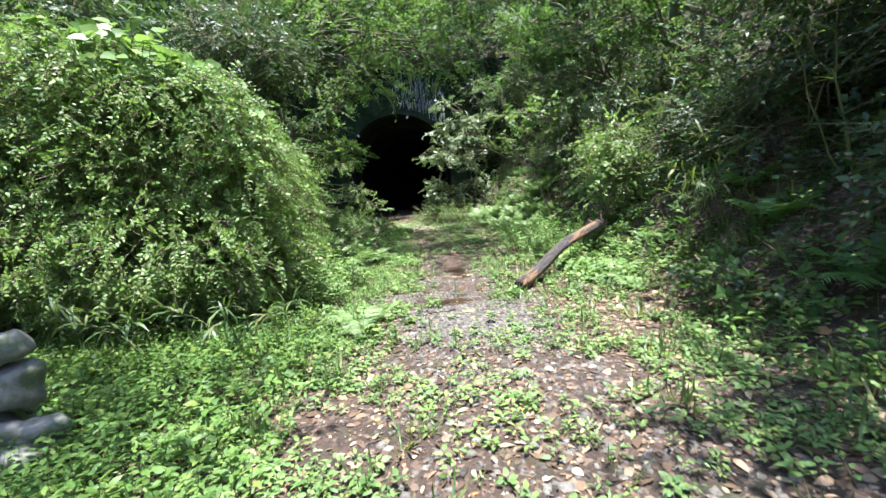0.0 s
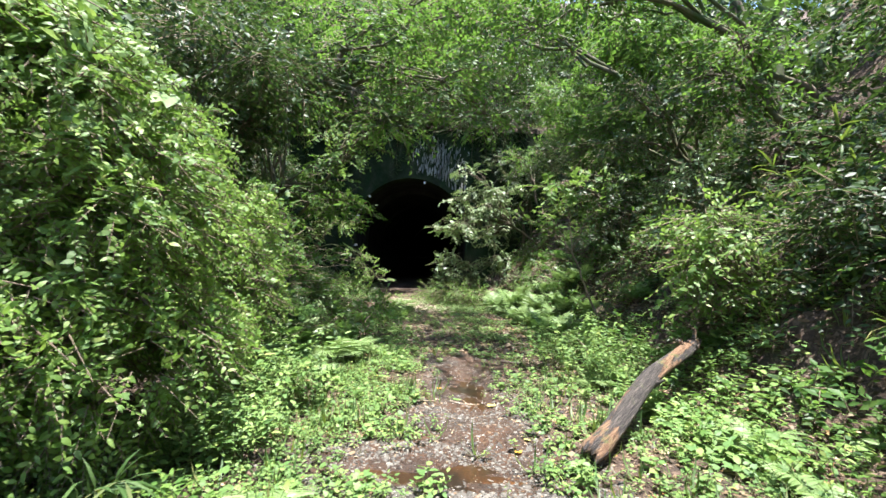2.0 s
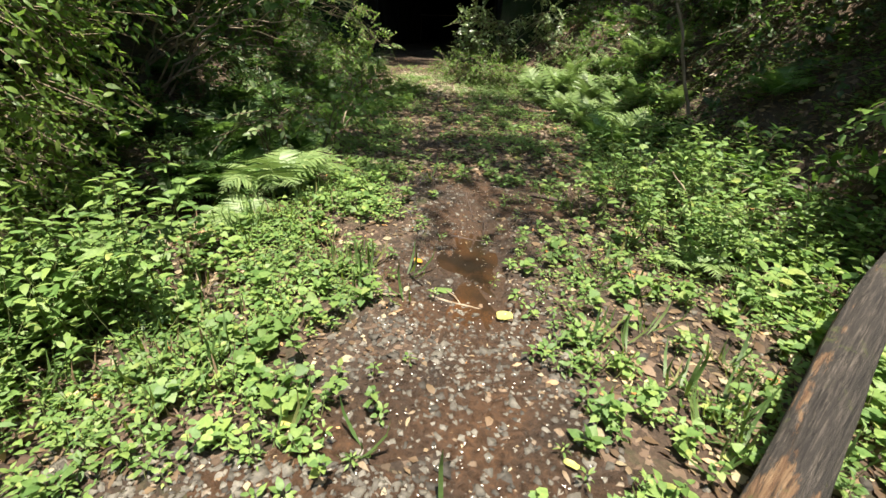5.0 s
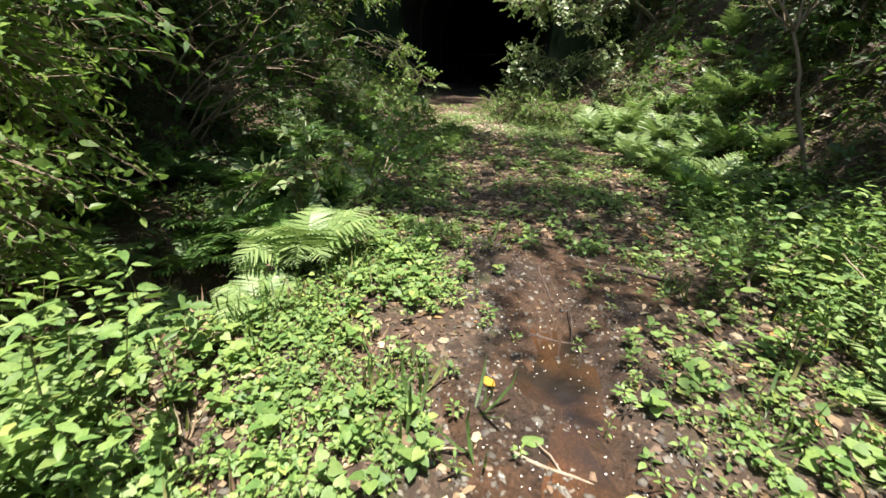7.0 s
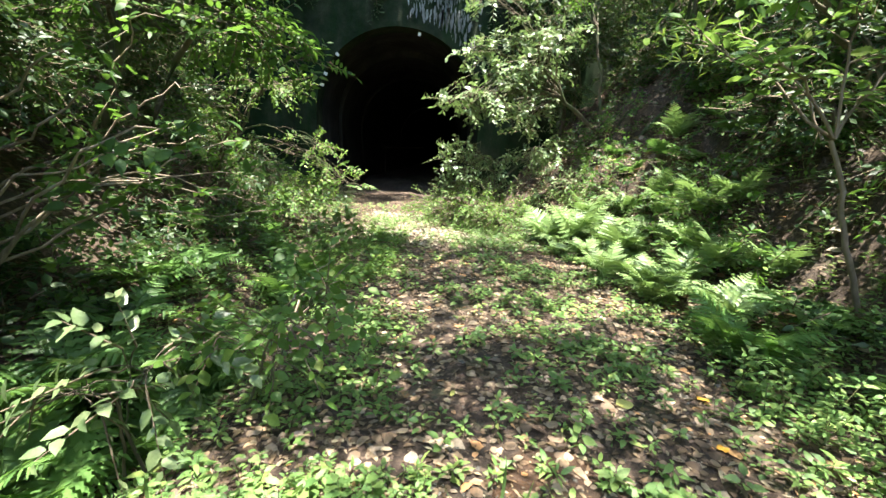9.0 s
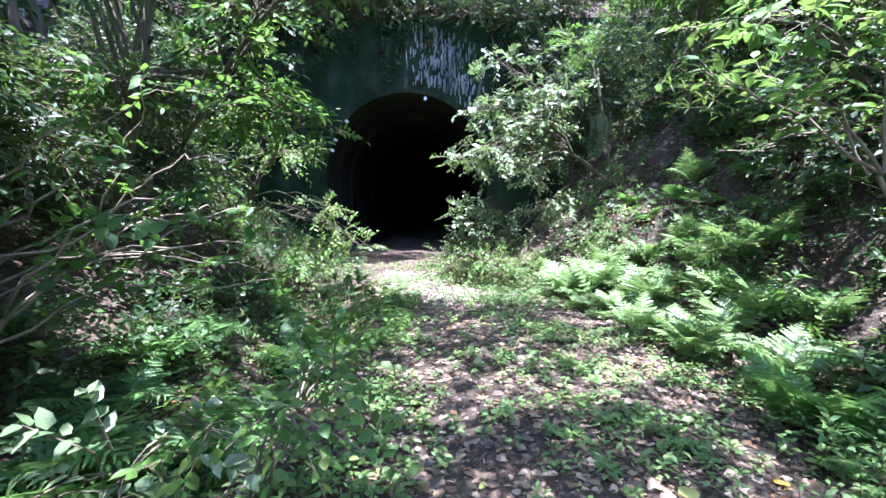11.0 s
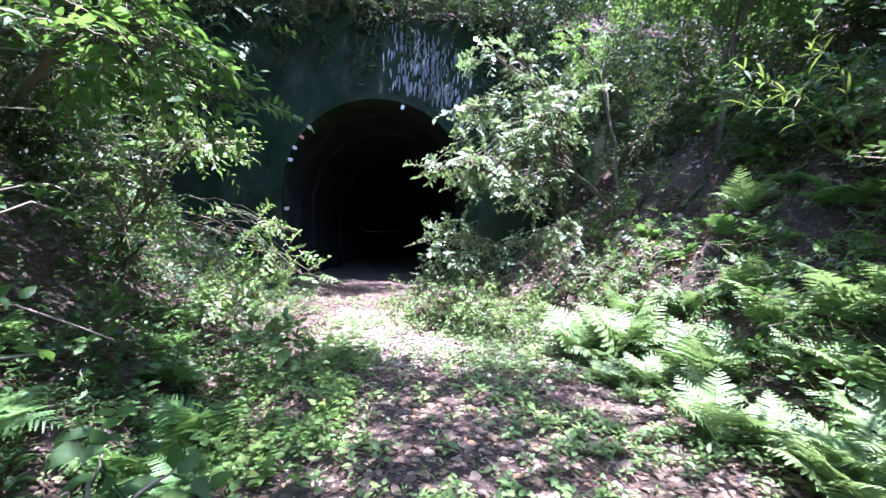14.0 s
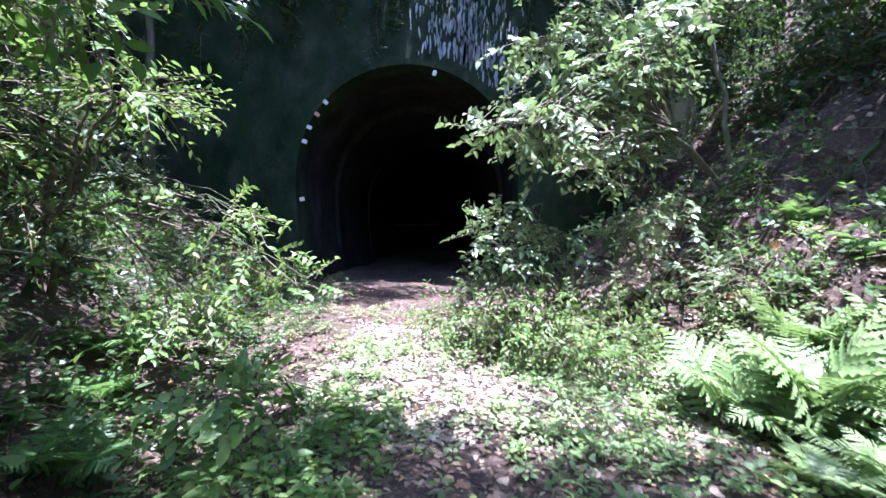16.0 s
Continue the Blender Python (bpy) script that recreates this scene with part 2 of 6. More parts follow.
def log_material():
    m, n, l, b = material("weathered_log")
    grain = noise_node(n, l, 75, 9, 0.8, stretch=(1, 0.05, 1))
    wood = ramp_node(n, [(0.3, (0.05, 0.026, 0.016)), (0.46, (0.16, 0.085, 0.045)), (0.58, (0.29, 0.18, 0.10)), (0.74, (0.42, 0.31, 0.20))])
    l.new(grain.outputs[0], wood.inputs[0])
    grey = ramp_node(n, [(0.32, (0.014, 0.012, 0.012)), (0.52, (0.055, 0.046, 0.04)), (0.72, (0.24, 0.20, 0.165))])
    l.new(grain.outputs[0], grey.inputs[0])
    patch = noise_node(n, l, 4.2, 7, 0.7, stretch=(1.5, 0.3, 1.5))
    pr = ramp_node(n, [(0.47, (0, 0, 0)), (0.5, (1, 1, 1))])
    l.new(patch.outputs[0], pr.inputs[0])
    col = mix_node(n, l, pr.outputs[0], wood.outputs[0], grey.outputs[0])
    crack = noise_node(n, l, 26, 3, 0.5, stretch=(1, 0.035, 1))
    cr = ramp_node(n, [(0.485, (1, 1, 1)), (0.5, (0.12, 0.1, 0.09)), (0.515, (1, 1, 1))])
    l.new(crack.outputs[0], cr.inputs[0])
    col = mix_node(n, l, 0.8, col, cr.outputs[0], "MULTIPLY")
    moss = noise_node(n, l, 6, 7, 0.75)
    mr = ramp_node(n, [(0.58, (0, 0, 0)), (0.66, (0.75, 0.75, 0.75))])
    l.new(moss.outputs[0], mr.inputs[0])
    l.new(mix_node(n, l, mr.outputs[0], col, (0.10, 0.12, 0.035)), b.inputs["Base Color"])
    b.inputs["Roughness"].default_value = 0.85
    bump_node(n, l, grain.outputs[0], b, 1.0, 0.03)
    return m


LOGWOOD = log_material()


def plain_material(name, colour, rough=0.6):
    m, n, l, b = material(name)
    ns = noise_node(n, l, 40, 4)
    r = ramp_node(n, [(0.3, tuple(c * 0.75 for c in colour)), (0.7, colour)])
    l.new(ns.outputs[0], r.inputs[0])
    l.new(r.outputs[0], b.inputs["Base Color"])
    b.inputs["Roughness"].default_value = rough
    return m


MARK_WHITE = plain_material("marker_white", (0.75, 0.74, 0.68))
MARK_ORANGE = plain_material("marker_orange", (0.62, 0.28, 0.16))


# ---- builders ----
def mesh_np(name, verts, polys, mat, smooth=False):
    """A mesh from an array of vertices and arrays of polygons (one array per corner count)."""
    me = bpy.data.meshes.new(name)
    verts = np.ascontiguousarray(verts, dtype=np.float32)
    polys = [np.asarray(p, dtype=np.int32) for p in polys if len(p)]
    me.vertices.add(len(verts))
    me.vertices.foreach_set("co", verts.ravel())
    flat = np.concatenate([p.ravel() for p in polys])
    sizes = np.concatenate([np.full(len(p), p.shape[1], dtype=np.int32) for p in polys])
    starts = np.concatenate([[0], np.cumsum(sizes)[:-1]]).astype(np.int32)
    me.loops.add(len(flat))
    me.loops.foreach_set("vertex_index", flat)
    me.polygons.add(len(sizes))
    me.polygons.foreach_set("loop_start", starts)
    me.update(calc_edges=True)
    me.materials.append(mat)
    if smooth:
        me.polygons.foreach_set("use_smooth", np.ones(len(sizes), dtype=bool))
    return me


def thing(name, base, label, category, group="", kind=""):
    ob = new(name)
    ob.location = base
    ob.empty_display_size = 0.1
    return tagged(ob, label, category, group, kind)


def part(name, me, parent, label=""):
    ob = new(name, me)
    ob.parent = parent
    if label:
        tagged(ob, label)
    return ob


def merge(pieces):
    """Joins (verts, [polys]) pairs."""
    vs, groups, off = [], {}, 0
    for v, ps in pieces:
        vs.append(v)
        for p in ps:
            p = np.asarray(p)
            if len(p):
                groups.setdefault(p.shape[1], []).append(p + off)
        off += len(v)
    return np.concatenate(vs), [np.concatenate(g) for g in groups.values()]


def unit(a):
    return a / np.maximum(np.linalg.norm(a, axis=-1, keepdims=True), 1e-9)


# leaf shapes: x runs along the leaf, y across it, z out of it
LEAF2 = (np.array([[0, 0, 0], [0.42, 0.25, 0.06], [1, 0, -0.08], [0.42, -0.25, 0.06]]), [np.array([[0, 1, 2], [0, 2, 3]])])
LEAF4 = (np.array([[0, 0, 0], [0.25, 0.19, 0.045], [0.6, 0.175, 0.03], [1, 0, -0.12], [0.6, -0.175, 0.03], [0.25, -0.19, 0.045]]),
         [np.array([[0, 1, 5], [2, 3, 4]]), np.array([[1, 2, 4, 5]])])
LEAF6 = (np.array([[0, 0, 0], [0.22, 0.25, 0.06], [0.6, 0.22, 0.04], [1, 0, -0.12], [0.6, -0.22, 0.04], [0.22, -0.25, 0.06], [0.42, 0, 0.0]]),
         [np.array([[0, 1, 6], [1, 2, 6], [2, 3, 6], [3, 4, 6], [4, 5, 6], [5, 0, 6]])])
LEAF8 = (np.array([[0, 0, 0], [0.2, 0.2, 0.05], [0.5, 0.29, 0.06], [0.8, 0.16, 0.0], [1, 0, -0.1], [0.8, -0.16, 0.0], [0.5, -0.29, 0.06], [0.2, -0.2, 0.05], [0.5, 0, 0.0]]),
         [np.array([[0, 1, 8], [1, 2, 8], [2, 3, 8], [3, 4, 8], [4, 5, 8], [5, 6, 8], [6, 7, 8], [7, 0, 8]])])
LEAFHEART = (np.array([[0.08, 0, 0.02], [-0.08, 0.2, 0.05], [0.12, 0.42, 0.05], [0.5, 0.36, 0.04], [1, 0, -0.12], [0.5, -0.36, 0.04], [0.12, -0.42, 0.05], [-0.08, -0.2, 0.05], [0.5, 0, -0.02]]),
             [np.array([[0, 1, 2], [0, 2, 8], [2, 3, 8], [3, 4, 8], [4, 5, 8], [5, 6, 8], [6, 0, 8], [6, 7, 0]])])
def toothed(teeth, width):
    """A broad leaf with a saw-toothed edge and a tapering tip."""
    t = np.linspace(0.06, 0.94, 2 * teeth)
    half_ = width * np.sin(np.pi * t ** 0.72) ** 0.8 * np.where(np.arange(2 * teeth) % 2 == 0, 1.0, 0.8)
    up = np.stack([t, half_, 0.06 - 0.2 * t ** 2], -1)
    rim = np.concatenate([[[0, 0, 0]], up, [[1, 0, -0.2]], (up * [1, -1, 1])[::-1], [[0.4, 0, -0.02]]])
    k = np.arange(len(rim) - 1)
    return rim, [np.stack([k, (k + 1) % (len(rim) - 1), np.full(len(k), len(rim) - 1)], -1)]


LEAFTOOTH = toothed(6, 0.25)
LEAFLONG = (np.array([[0, 0, 0], [0.3, 0.032, 0.03], [0.7, 0.026, -0.05], [1, 0, -0.3], [0.7, -0.026, -0.05], [0.3, -0.032, 0.03]]),
            [np.array([[0, 1, 5], [2, 3, 4]]), np.array([[1, 2, 4, 5]])])


def leaves(shape, pos, direction, normal, length, wide=1.0):
    """Copies of a leaf shape as one (verts, polys) pair."""
    t, ps = shape
    d = unit(direction)
    nrm = unit(normal - d * np.sum(normal * d, axis=1, keepdims=True))
    b = np.cross(nrm, d)
    ln = np.asarray(length).reshape(-1, 1, 1)
    v = pos[:, None, :] + ln * (t[None, :, 0:1] * d[:, None, :] + t[None, :, 1:2] * b[:, None, :] * np.reshape(wide, (-1, 1, 1)) + t[None, :, 2:3] * nrm[:, None, :])
    k = len(t)
    off = np.arange(len(pos))[:, None, None] * k
    return v.reshape(-1, 3), [(p[None] + off).reshape(-1, p.shape[1]) for p in ps]


def tubes(paths, radii, sides=4):
    """Tubes along m paths of k points; radii (m, k) or (k,)."""
    m, k, _ = paths.shape
    radii = np.broadcast_to(radii, (m, k))
    tang = unit(np.gradient(paths, axis=1))
    ref = np.where(np.abs(tang[..., 2:3]) > 0.9, np.array([1.0, 0, 0]), np.array([0, 0, 1.0]))
    u = unit(np.cross(tang, ref))
    w = np.cross(tang, u)
    a = np.arange(sides) * 2 * np.pi / sides
    ring = paths[:, :, None] + radii[:, :, None, None] * (np.cos(a)[:, None] * u[:, :, None] + np.sin(a)[:, None] * w[:, :, None])
    base = (np.arange(m)[:, None, None] * k + np.arange(k - 1)[None, :, None]) * sides
    s = np.arange(sides)[None, None]
    s2 = (s + 1) % sides
    q = np.stack([base + s, base + s2, base + sides + s2, base + sides + s], axis=-1).reshape(-1, 4)
    return ring.reshape(-1, 3), [q]


def wander(a, b, k=7, bend=0.12, r=rng):
    """A crooked path from a to b."""
    a, b = np.asarray(a, float), np.asarray(b, float)
    t = np.linspace(0, 1, k)[:, None]
    size = np.linalg.norm(b - a)
    p = a + (b - a) * t
    wob = np.cumsum(r.normal(0, bend * size / k, (k, 3)), axis=0)
    wob -= t * wob[-1]
    p = p + wob
    p[:, 2] += (np.sin(t[:, 0] * np.pi)) * size * bend * 0.6
    return p


def sprays(starts, dirs, length, count, leaf_len, r=rng, shape=LEAF4, droop=0.25, flat=0.75, spread=0.9):
    """Leafy twigs: leaves set alternately along each twig, lying nearly level. Returns leaf and twig geometry."""
    m = len(starts)
    d = unit(dirs)
    ln = length * r.uniform(0.6, 1.3, (m, 1))
    t = np.linspace(0.12, 1.0, count)[None, :, None]
    p = starts[:, None] + d[:, None] * (t * ln[:, None])
    p[..., 2] -= (droop * ln * t[..., 0] ** 2)
    up = unit(np.array([0, 0, 1.0]) * flat + d * [0.5, 0.5, 0] + r.normal(0, 0.3, (m, 3)))
    side = unit(np.cross(up, d))
    sgn = np.where(np.arange(count) % 2 == 0, 1.0, -1.0)[None, :, None]
    ld = d[:, None] * r.uniform(0.3, 0.9, (m, count, 1)) + side[:, None] * sgn * spread + r.normal(0, 0.22, (m, count, 3))
    ld[..., 2] -= 0.18
    nr = up[:, None] + r.normal(0, 0.32, (m, count, 3))
    ll = leaf_len * r.uniform(0.65, 1.25, (m, count))
    lv = leaves(shape, p.reshape(-1, 3), ld.reshape(-1, 3), nr.reshape(-1, 3), ll.ravel(), r.uniform(0.75, 1.3, m * count))
    tp = np.stack([starts, p[:, -1]], axis=1)
    tw = tubes(tp, np.array([0.006, 0.002]) * (leaf_len / 0.07) ** 0.5, 3)
    return lv, tw


def cluster_points(c, rad, n, r=rng, hollow=0.55):
    """Points and outward ways within an ellipsoid of foliage, denser near its skin."""
    d = unit(r.normal(0, 1, (n, 3)))
    s = (hollow ** 3 + (1 - hollow ** 3) * r.random((n, 1))) ** (1 / 3)
    lump = 1 + 0.22 * np.sin(d[:, 0:1] * 5 + c[0] * 3) * np.cos(d[:, 1:2] * 4 + c[1]) + 0.15 * np.sin(d[:, 2:3] * 7 + c[2] * 2)
    p = np.asarray(c) + d * s * np.asarray(rad) * lump
    w = unit(d * np.array([1, 1, 0.5]) + r.normal(0, 0.45, (n, 3)))
    return p, w


def woody(name, base, clusters, label, category, leaf_mat, leaf_len=0.075, density=55, shape=LEAF4, trunk_r=0.06, twig_len=0.38,
          per_twig=9, group="", bark=None, seed=1, hollow=0.5, stems=1, droop=0.25, flat=0.75):
    """A tree or shrub: stems from the base, a limb into every clump (centre, radii) of its crown, leafy twigs on the limbs."""
    r = np.random.default_rng(seed)
    bark = bark or BARK
    b = np.asarray(base, float)
    root = thing(name, base, label, category, group)
    cs = [(np.asarray(c, float) - b, np.asarray(q, float)) for c, q in clusters]
    mid = np.mean([c for c, _ in cs], axis=0)
    trunks, lv, tw = [], [], []
    for s in range(stems):
        foot = np.array([r.normal(0, 0.12 * (stems > 1)), r.normal(0, 0.12 * (stems > 1)), -0.12])
        top = mid * 0.8 + r.normal(0, 0.2, 3) * (stems > 1)
        path = wander(foot, top, 9, 0.16, r)
        trunks.append(tubes(path[None], np.linspace(trunk_r, trunk_r * 0.45, 9) * (1 + 0.12 * r.normal(0, 1, 9)), 8))
    for c, q in cs:
        start = path[r.integers(4, 8)]
        lp = wander(start, c, 7, 0.2, r)
        limb = [tubes(lp[None], np.linspace(trunk_r * 0.5, trunk_r * 0.16, 7), 6)]
        area = 12.57 * (((q[0] * q[1]) ** 1.6 + (q[0] * q[2]) ** 1.6 + (q[1] * q[2]) ** 1.6) / 3) ** (1 / 1.6)
        n = max(10, int(density * area))
        p, w = cluster_points(c, q, n, r, hollow)
        for e in r.choice(n, min(n, 10), replace=False):
            bp = wander(lp[r.integers(3, 7)], p[e], 5, 0.2, r)
            limb.append(tubes(bp[None], np.linspace(trunk_r * 0.17, 0.004, 5), 4))
        part("limb", mesh_np("limb", *merge(limb), bark, True), root)
        a, t = sprays(p, w, twig_len, per_twig, leaf_len, r, shape, droop, flat)
        lv.append(a)
        tw.append(t)
    for t in trunks:
        part("trunk" if stems == 1 else "stem", mesh_np("trunk", *t, bark, True), root)
    tagged(part("twigwork", mesh_np("twigwork", *merge(tw), TWIG), root), kind="stuff")
    tagged(part("crown", mesh_np("crown", *merge(lv), leaf_mat), root), kind="stuff")
    return root


def pads(c, rad, n, seed, thin=0.13, size=0.5):
    """Thin leafy layers spread through an ellipsoid: the clumps of an open, tiered crown."""
    r = np.random.default_rng(seed)
    out = []
    for k in range(n):
        d = unit(r.normal(0, 1, (1, 3)))[0] * r.uniform(0.3, 0.95) ** 0.5
        s = size * r.uniform(0.7, 1.25)
        out.append((tuple(np.asarray(c) + d * np.asarray(rad)), (rad[0] * s, rad[1] * s, thin * r.uniform(0.7, 1.4))))
    return out


# ---- ground ----
def lerp(y, ys, vs):
    return np.interp(y, ys, vs)


def bumps(x, y):
    return (0.035 * np.sin(x * 1.9 + 0.6 * np.sin(y * 1.3)) * np.cos(y * 1.7 + 0.4) + 0.018 * np.sin(x * 5.3 + y * 2.1) * np.cos(y * 4.7 - x)
            + 0.008 * np.sin(x * 13 + y * 7) * np.cos(y * 11 - x * 3))


def height(x, y):
    x, y = np.asarray(x, float), np.asarray(y, float)
    wet = np.exp(-((x + 0.1) / 1.0) ** 4 - ((y - 5.66 - 0.12 * x) / 0.26) ** 2) + np.exp(-((x - 0.18) / 0.30) ** 4 - ((y - 7.6) / 1.0) ** 4)
    h = bumps(x, y) * (1 - np.clip(wet, 0, 1)) + 0.02 * np.clip(y - 15, 0, 8) + wet * (0.014 * np.sin(x * 6 + 2 * np.sin(y * 9)) * np.cos(y * 7 + x * 3) + 0.007 * np.sin(x * 17 + y * 5) * np.cos(y * 15 - x * 4))
    xr = lerp(y, [-6, 2, 6, 9, 12, 15, 18, 20.5], [2.9, 2.7, 2.5, 2.4, 2.2, 1.9, 1.35, 1.25])
    d = np.clip(x - xr, 0, None)
    h = h + np.where(d < 0.7, 0.55 * d ** 1.5, 0.322 + 1.15 * (d - 0.7)) * (d > 0)
    h = h + np.clip(d, 0, 1.2) * (0.16 * np.sin(y * 2.1 + 1.4 * np.sin(x * 1.7)) + 0.11 * np.sin(x * 4.3 + y * 3.1) * np.cos(y * 4.9) + 0.05 * np.sin(x * 9 - y * 7))
    h = h + np.clip(d - 0.3, 0, 1) * np.clip((y - 11.5) / 1.5, 0, 1) * (0.13 * np.sin(y * 3.3 + x) * np.sin(x * 5.1 + 0.7 * np.sin(y * 4)) + 0.07 * np.sin(y * 9.1 + 3 * x) * np.cos(x * 8.3 - y * 2))
    top = 9.5 + 1.2 * np.sin(y * 0.35)
    h = np.where(h > top, top + 0.22 * (h - top), h)
    xl = lerp(y, [-6, 2, 6, 9, 11, 14, 17, 20], [-6.0, -5.2, -4.6, -4.2, -3.4, -3.3, -3.7, -4.6])
    e = np.clip(xl - x, 0, None)
    lift = np.where(e < 0.8, 0.45 * e ** 1.4, 0.33 + 0.85 * (e - 0.8))
    h = h + np.minimum(lift, 6 + 0.2 * lift) * (e > 0)
    dx = (x - lerp(y, [6, 9, 13, 17, 21], [-2.7, -2.55, -2.45, -2.95, -3.6])) / 0.5
    h = h - 0.6 * np.exp(-dx * dx) * lerp(y, [5, 7, 15, 18], [0, 1, 1, 0])
    # shallow hollows that hold the puddles
    h = h - 0.06 * np.clip(wet, 0, 1)
    h = np.where(y > 22.55, np.maximum(h, 7.6 + 0.95 * (y - 22.5) - 0.8 * np.clip(y - 42, 0, None)), h)
    far = np.hypot(x, y - 10)
    return np.where(far > 60, h * np.clip(1 - (far - 60) / 200, 0.15, 1), h)


def lines(lo, hi, step, reach):
    mid = np.arange(lo, hi + step / 2, step)
    out = step * 1.35 ** np.arange(1, 40)
    out = np.cumsum(out)
    out = np.append(out[out < reach], reach)
    return np.concatenate([lo - out[::-1], mid, hi + out])


gx = lines(-6.0, 6.0, 0.1, 900)
gy = lines(-2.0, 22.2, 0.1, 900)
gy = np.sort(np.append(gy[(gy < 22.3) | (gy > 22.75)], [22.5, 22.6]))
GX, GY = np.meshgrid(gx, gy)
GZ = height(GX, GY)
nx, ny = len(gx), len(gy)
idx = np.arange(nx * ny).reshape(ny, nx)
quad = np.stack([idx[:-1, :-1], idx[:-1, 1:], idx[1:, 1:], idx[1:, :-1]], -1).reshape(-1, 4)
mx = ((GX[:-1, :-1] + GX[1:, 1:]) / 2).ravel()
my = ((GY[:-1, :-1] + GY[1:, 1:]) / 2).ravel()
quad = quad[~((np.abs(mx + 1.8) < 3.4) & (my > 22.45) & (my < 22.65))]
ground = new("ground", mesh_np("ground", np.stack([GX, GY, GZ], -1).reshape(-1, 3), [quad], SOIL, True))
tagged(ground, "brown forest soil with moss, rising into steep banks", "ground", kind="structure")


def on_ground(x, y, dz=0.0):
    return np.stack([x, y, height(x, y) + dz], -1)


def puddle(name, cx, cy, rx, ry, seed, level, label):
    r = np.random.default_rng(seed)
    a = np.linspace(0, 2 * np.pi, 64, endpoint=False)
    wob = 0.95 + 0.18 * np.sin(3 * a + seed) + 0.13 * np.sin(5 * a + 2 * seed) + 0.09 * np.sin(9 * a + seed) + 0.06 * np.sin(14 * a + 3 * seed) + r.normal(0, 0.035, 64)
    rings = [np.stack([cx + rx * wob * s * np.cos(a), cy + ry * wob * s * np.sin(a)], -1) for s in (0.15, 0.5, 0.8, 1.0)]
    v = np.concatenate(rings + [np.array([[cx, cy]])])
    k = np.arange(64)
    quads = np.concatenate([np.stack([j * 64 + k, j * 64 + (k + 1) % 64, (j + 1) * 64 + (k + 1) % 64, (j + 1) * 64 + k], -1)[:, ::-1] for j in range(3)])
    tri = np.stack([k, np.full(64, 256), (k + 1) % 64], -1)[:, ::-1]
    bed = np.concatenate([v, (height(v[:, 0], v[:, 1]) + 0.006)[:, None]], 1)
    mud = new("mud", mesh_np("mud", bed, [quads, tri], MUD, True))
    tagged(mud, "dark wet brown mud round a puddle", "mud", kind="structure")
    w = v * 1.0
    w[:, 0], w[:, 1] = cx + (v[:, 0] - cx) * 1.08, cy + (v[:, 1] - cy) * 1.08
    wz = np.full((len(w), 1), level)
    ob = new(name, mesh_np(name, np.concatenate([w, wz], 1), [quads, tri], WATER, True))
    return tagged(ob, label, "puddle", kind="structure")


def mud_patch(cx, cy, rx, ry, seed):
    a = np.linspace(0, 2 * np.pi, 48, endpoint=False)
    wob = 1 + 0.2 * np.sin(3 * a + seed) + 0.14 * np.sin(5 * a + 2 * seed) + 0.1 * np.sin(8 * a)
    s = np.linspace(0.08, 1, 9)[:, None]
    px, py = cx + rx * wob * s * np.cos(a), cy + ry * wob * s * np.sin(a)
    v = np.stack([px, py, height(px, py) + 0.007 - 0.012 * (s ** 6)], -1).reshape(-1, 3)
    i = np.arange(9 * 48).reshape(9, 48)
    q = np.stack([i[:-1], i[1:], np.roll(i, -1, 1)[1:], np.roll(i, -1, 1)[:-1]], -1).reshape(-1, 4)
    tagged(new("mud", mesh_np("mud", v, [q, i[0][None]], MUD, True)), "wet orange-brown mud in the track", "mud", kind="structure")


mud_patch(0.35, 9.1, 0.85, 0.75, 2)
mud_patch(0.55, 5.98, 0.5, 0.28, 6)
mud_patch(0.2, 6.45, 0.6, 0.45, 4)
puddle("puddle", -0.15, 5.64, 1.2, 0.42, 3, -0.047, "shallow brown puddle across the gravel path")
puddle("puddle", 0.17, 7.55, 0.42, 1.2, 5, -0.045, "long shallow brown puddle in the wheel track")

# ---- tunnel ----
TX, TY, TW, TH = -1.82, 22.3, 2.6, 5.25


def arch(scale=1.0, n=40):
    """The horseshoe profile of the bore from left foot over the crown to right foot."""
    rad = TW * scale
    spring = TH * scale - rad
    low = np.linspace(-0.4, spring, 12)[:-1]
    pinch = 0.32 * ((spring - low) / spring) ** 2
    left = np.stack([-(rad - pinch), low], -1)
    a = np.linspace(np.pi, 0, n)
    top = np.stack([rad * np.cos(a), spring + rad * np.sin(a)], -1)
    return np.concatenate([left, top, (left * [-1, 1])[::-1]])


def band(inner, y0, outer, y1):
    """A strip of quads between two profiles at two depths."""
    n = len(inner)
    v = np.concatenate([np.stack([TX + inner[:, 0], np.full(n, y0), inner[:, 1]], -1), np.stack([TX + outer[:, 0], np.full(n, y1), outer[:, 1]], -1)])
    k = np.arange(n - 1)
    return v, [np.stack([k, k + 1, n + k + 1, n + k], -1)]


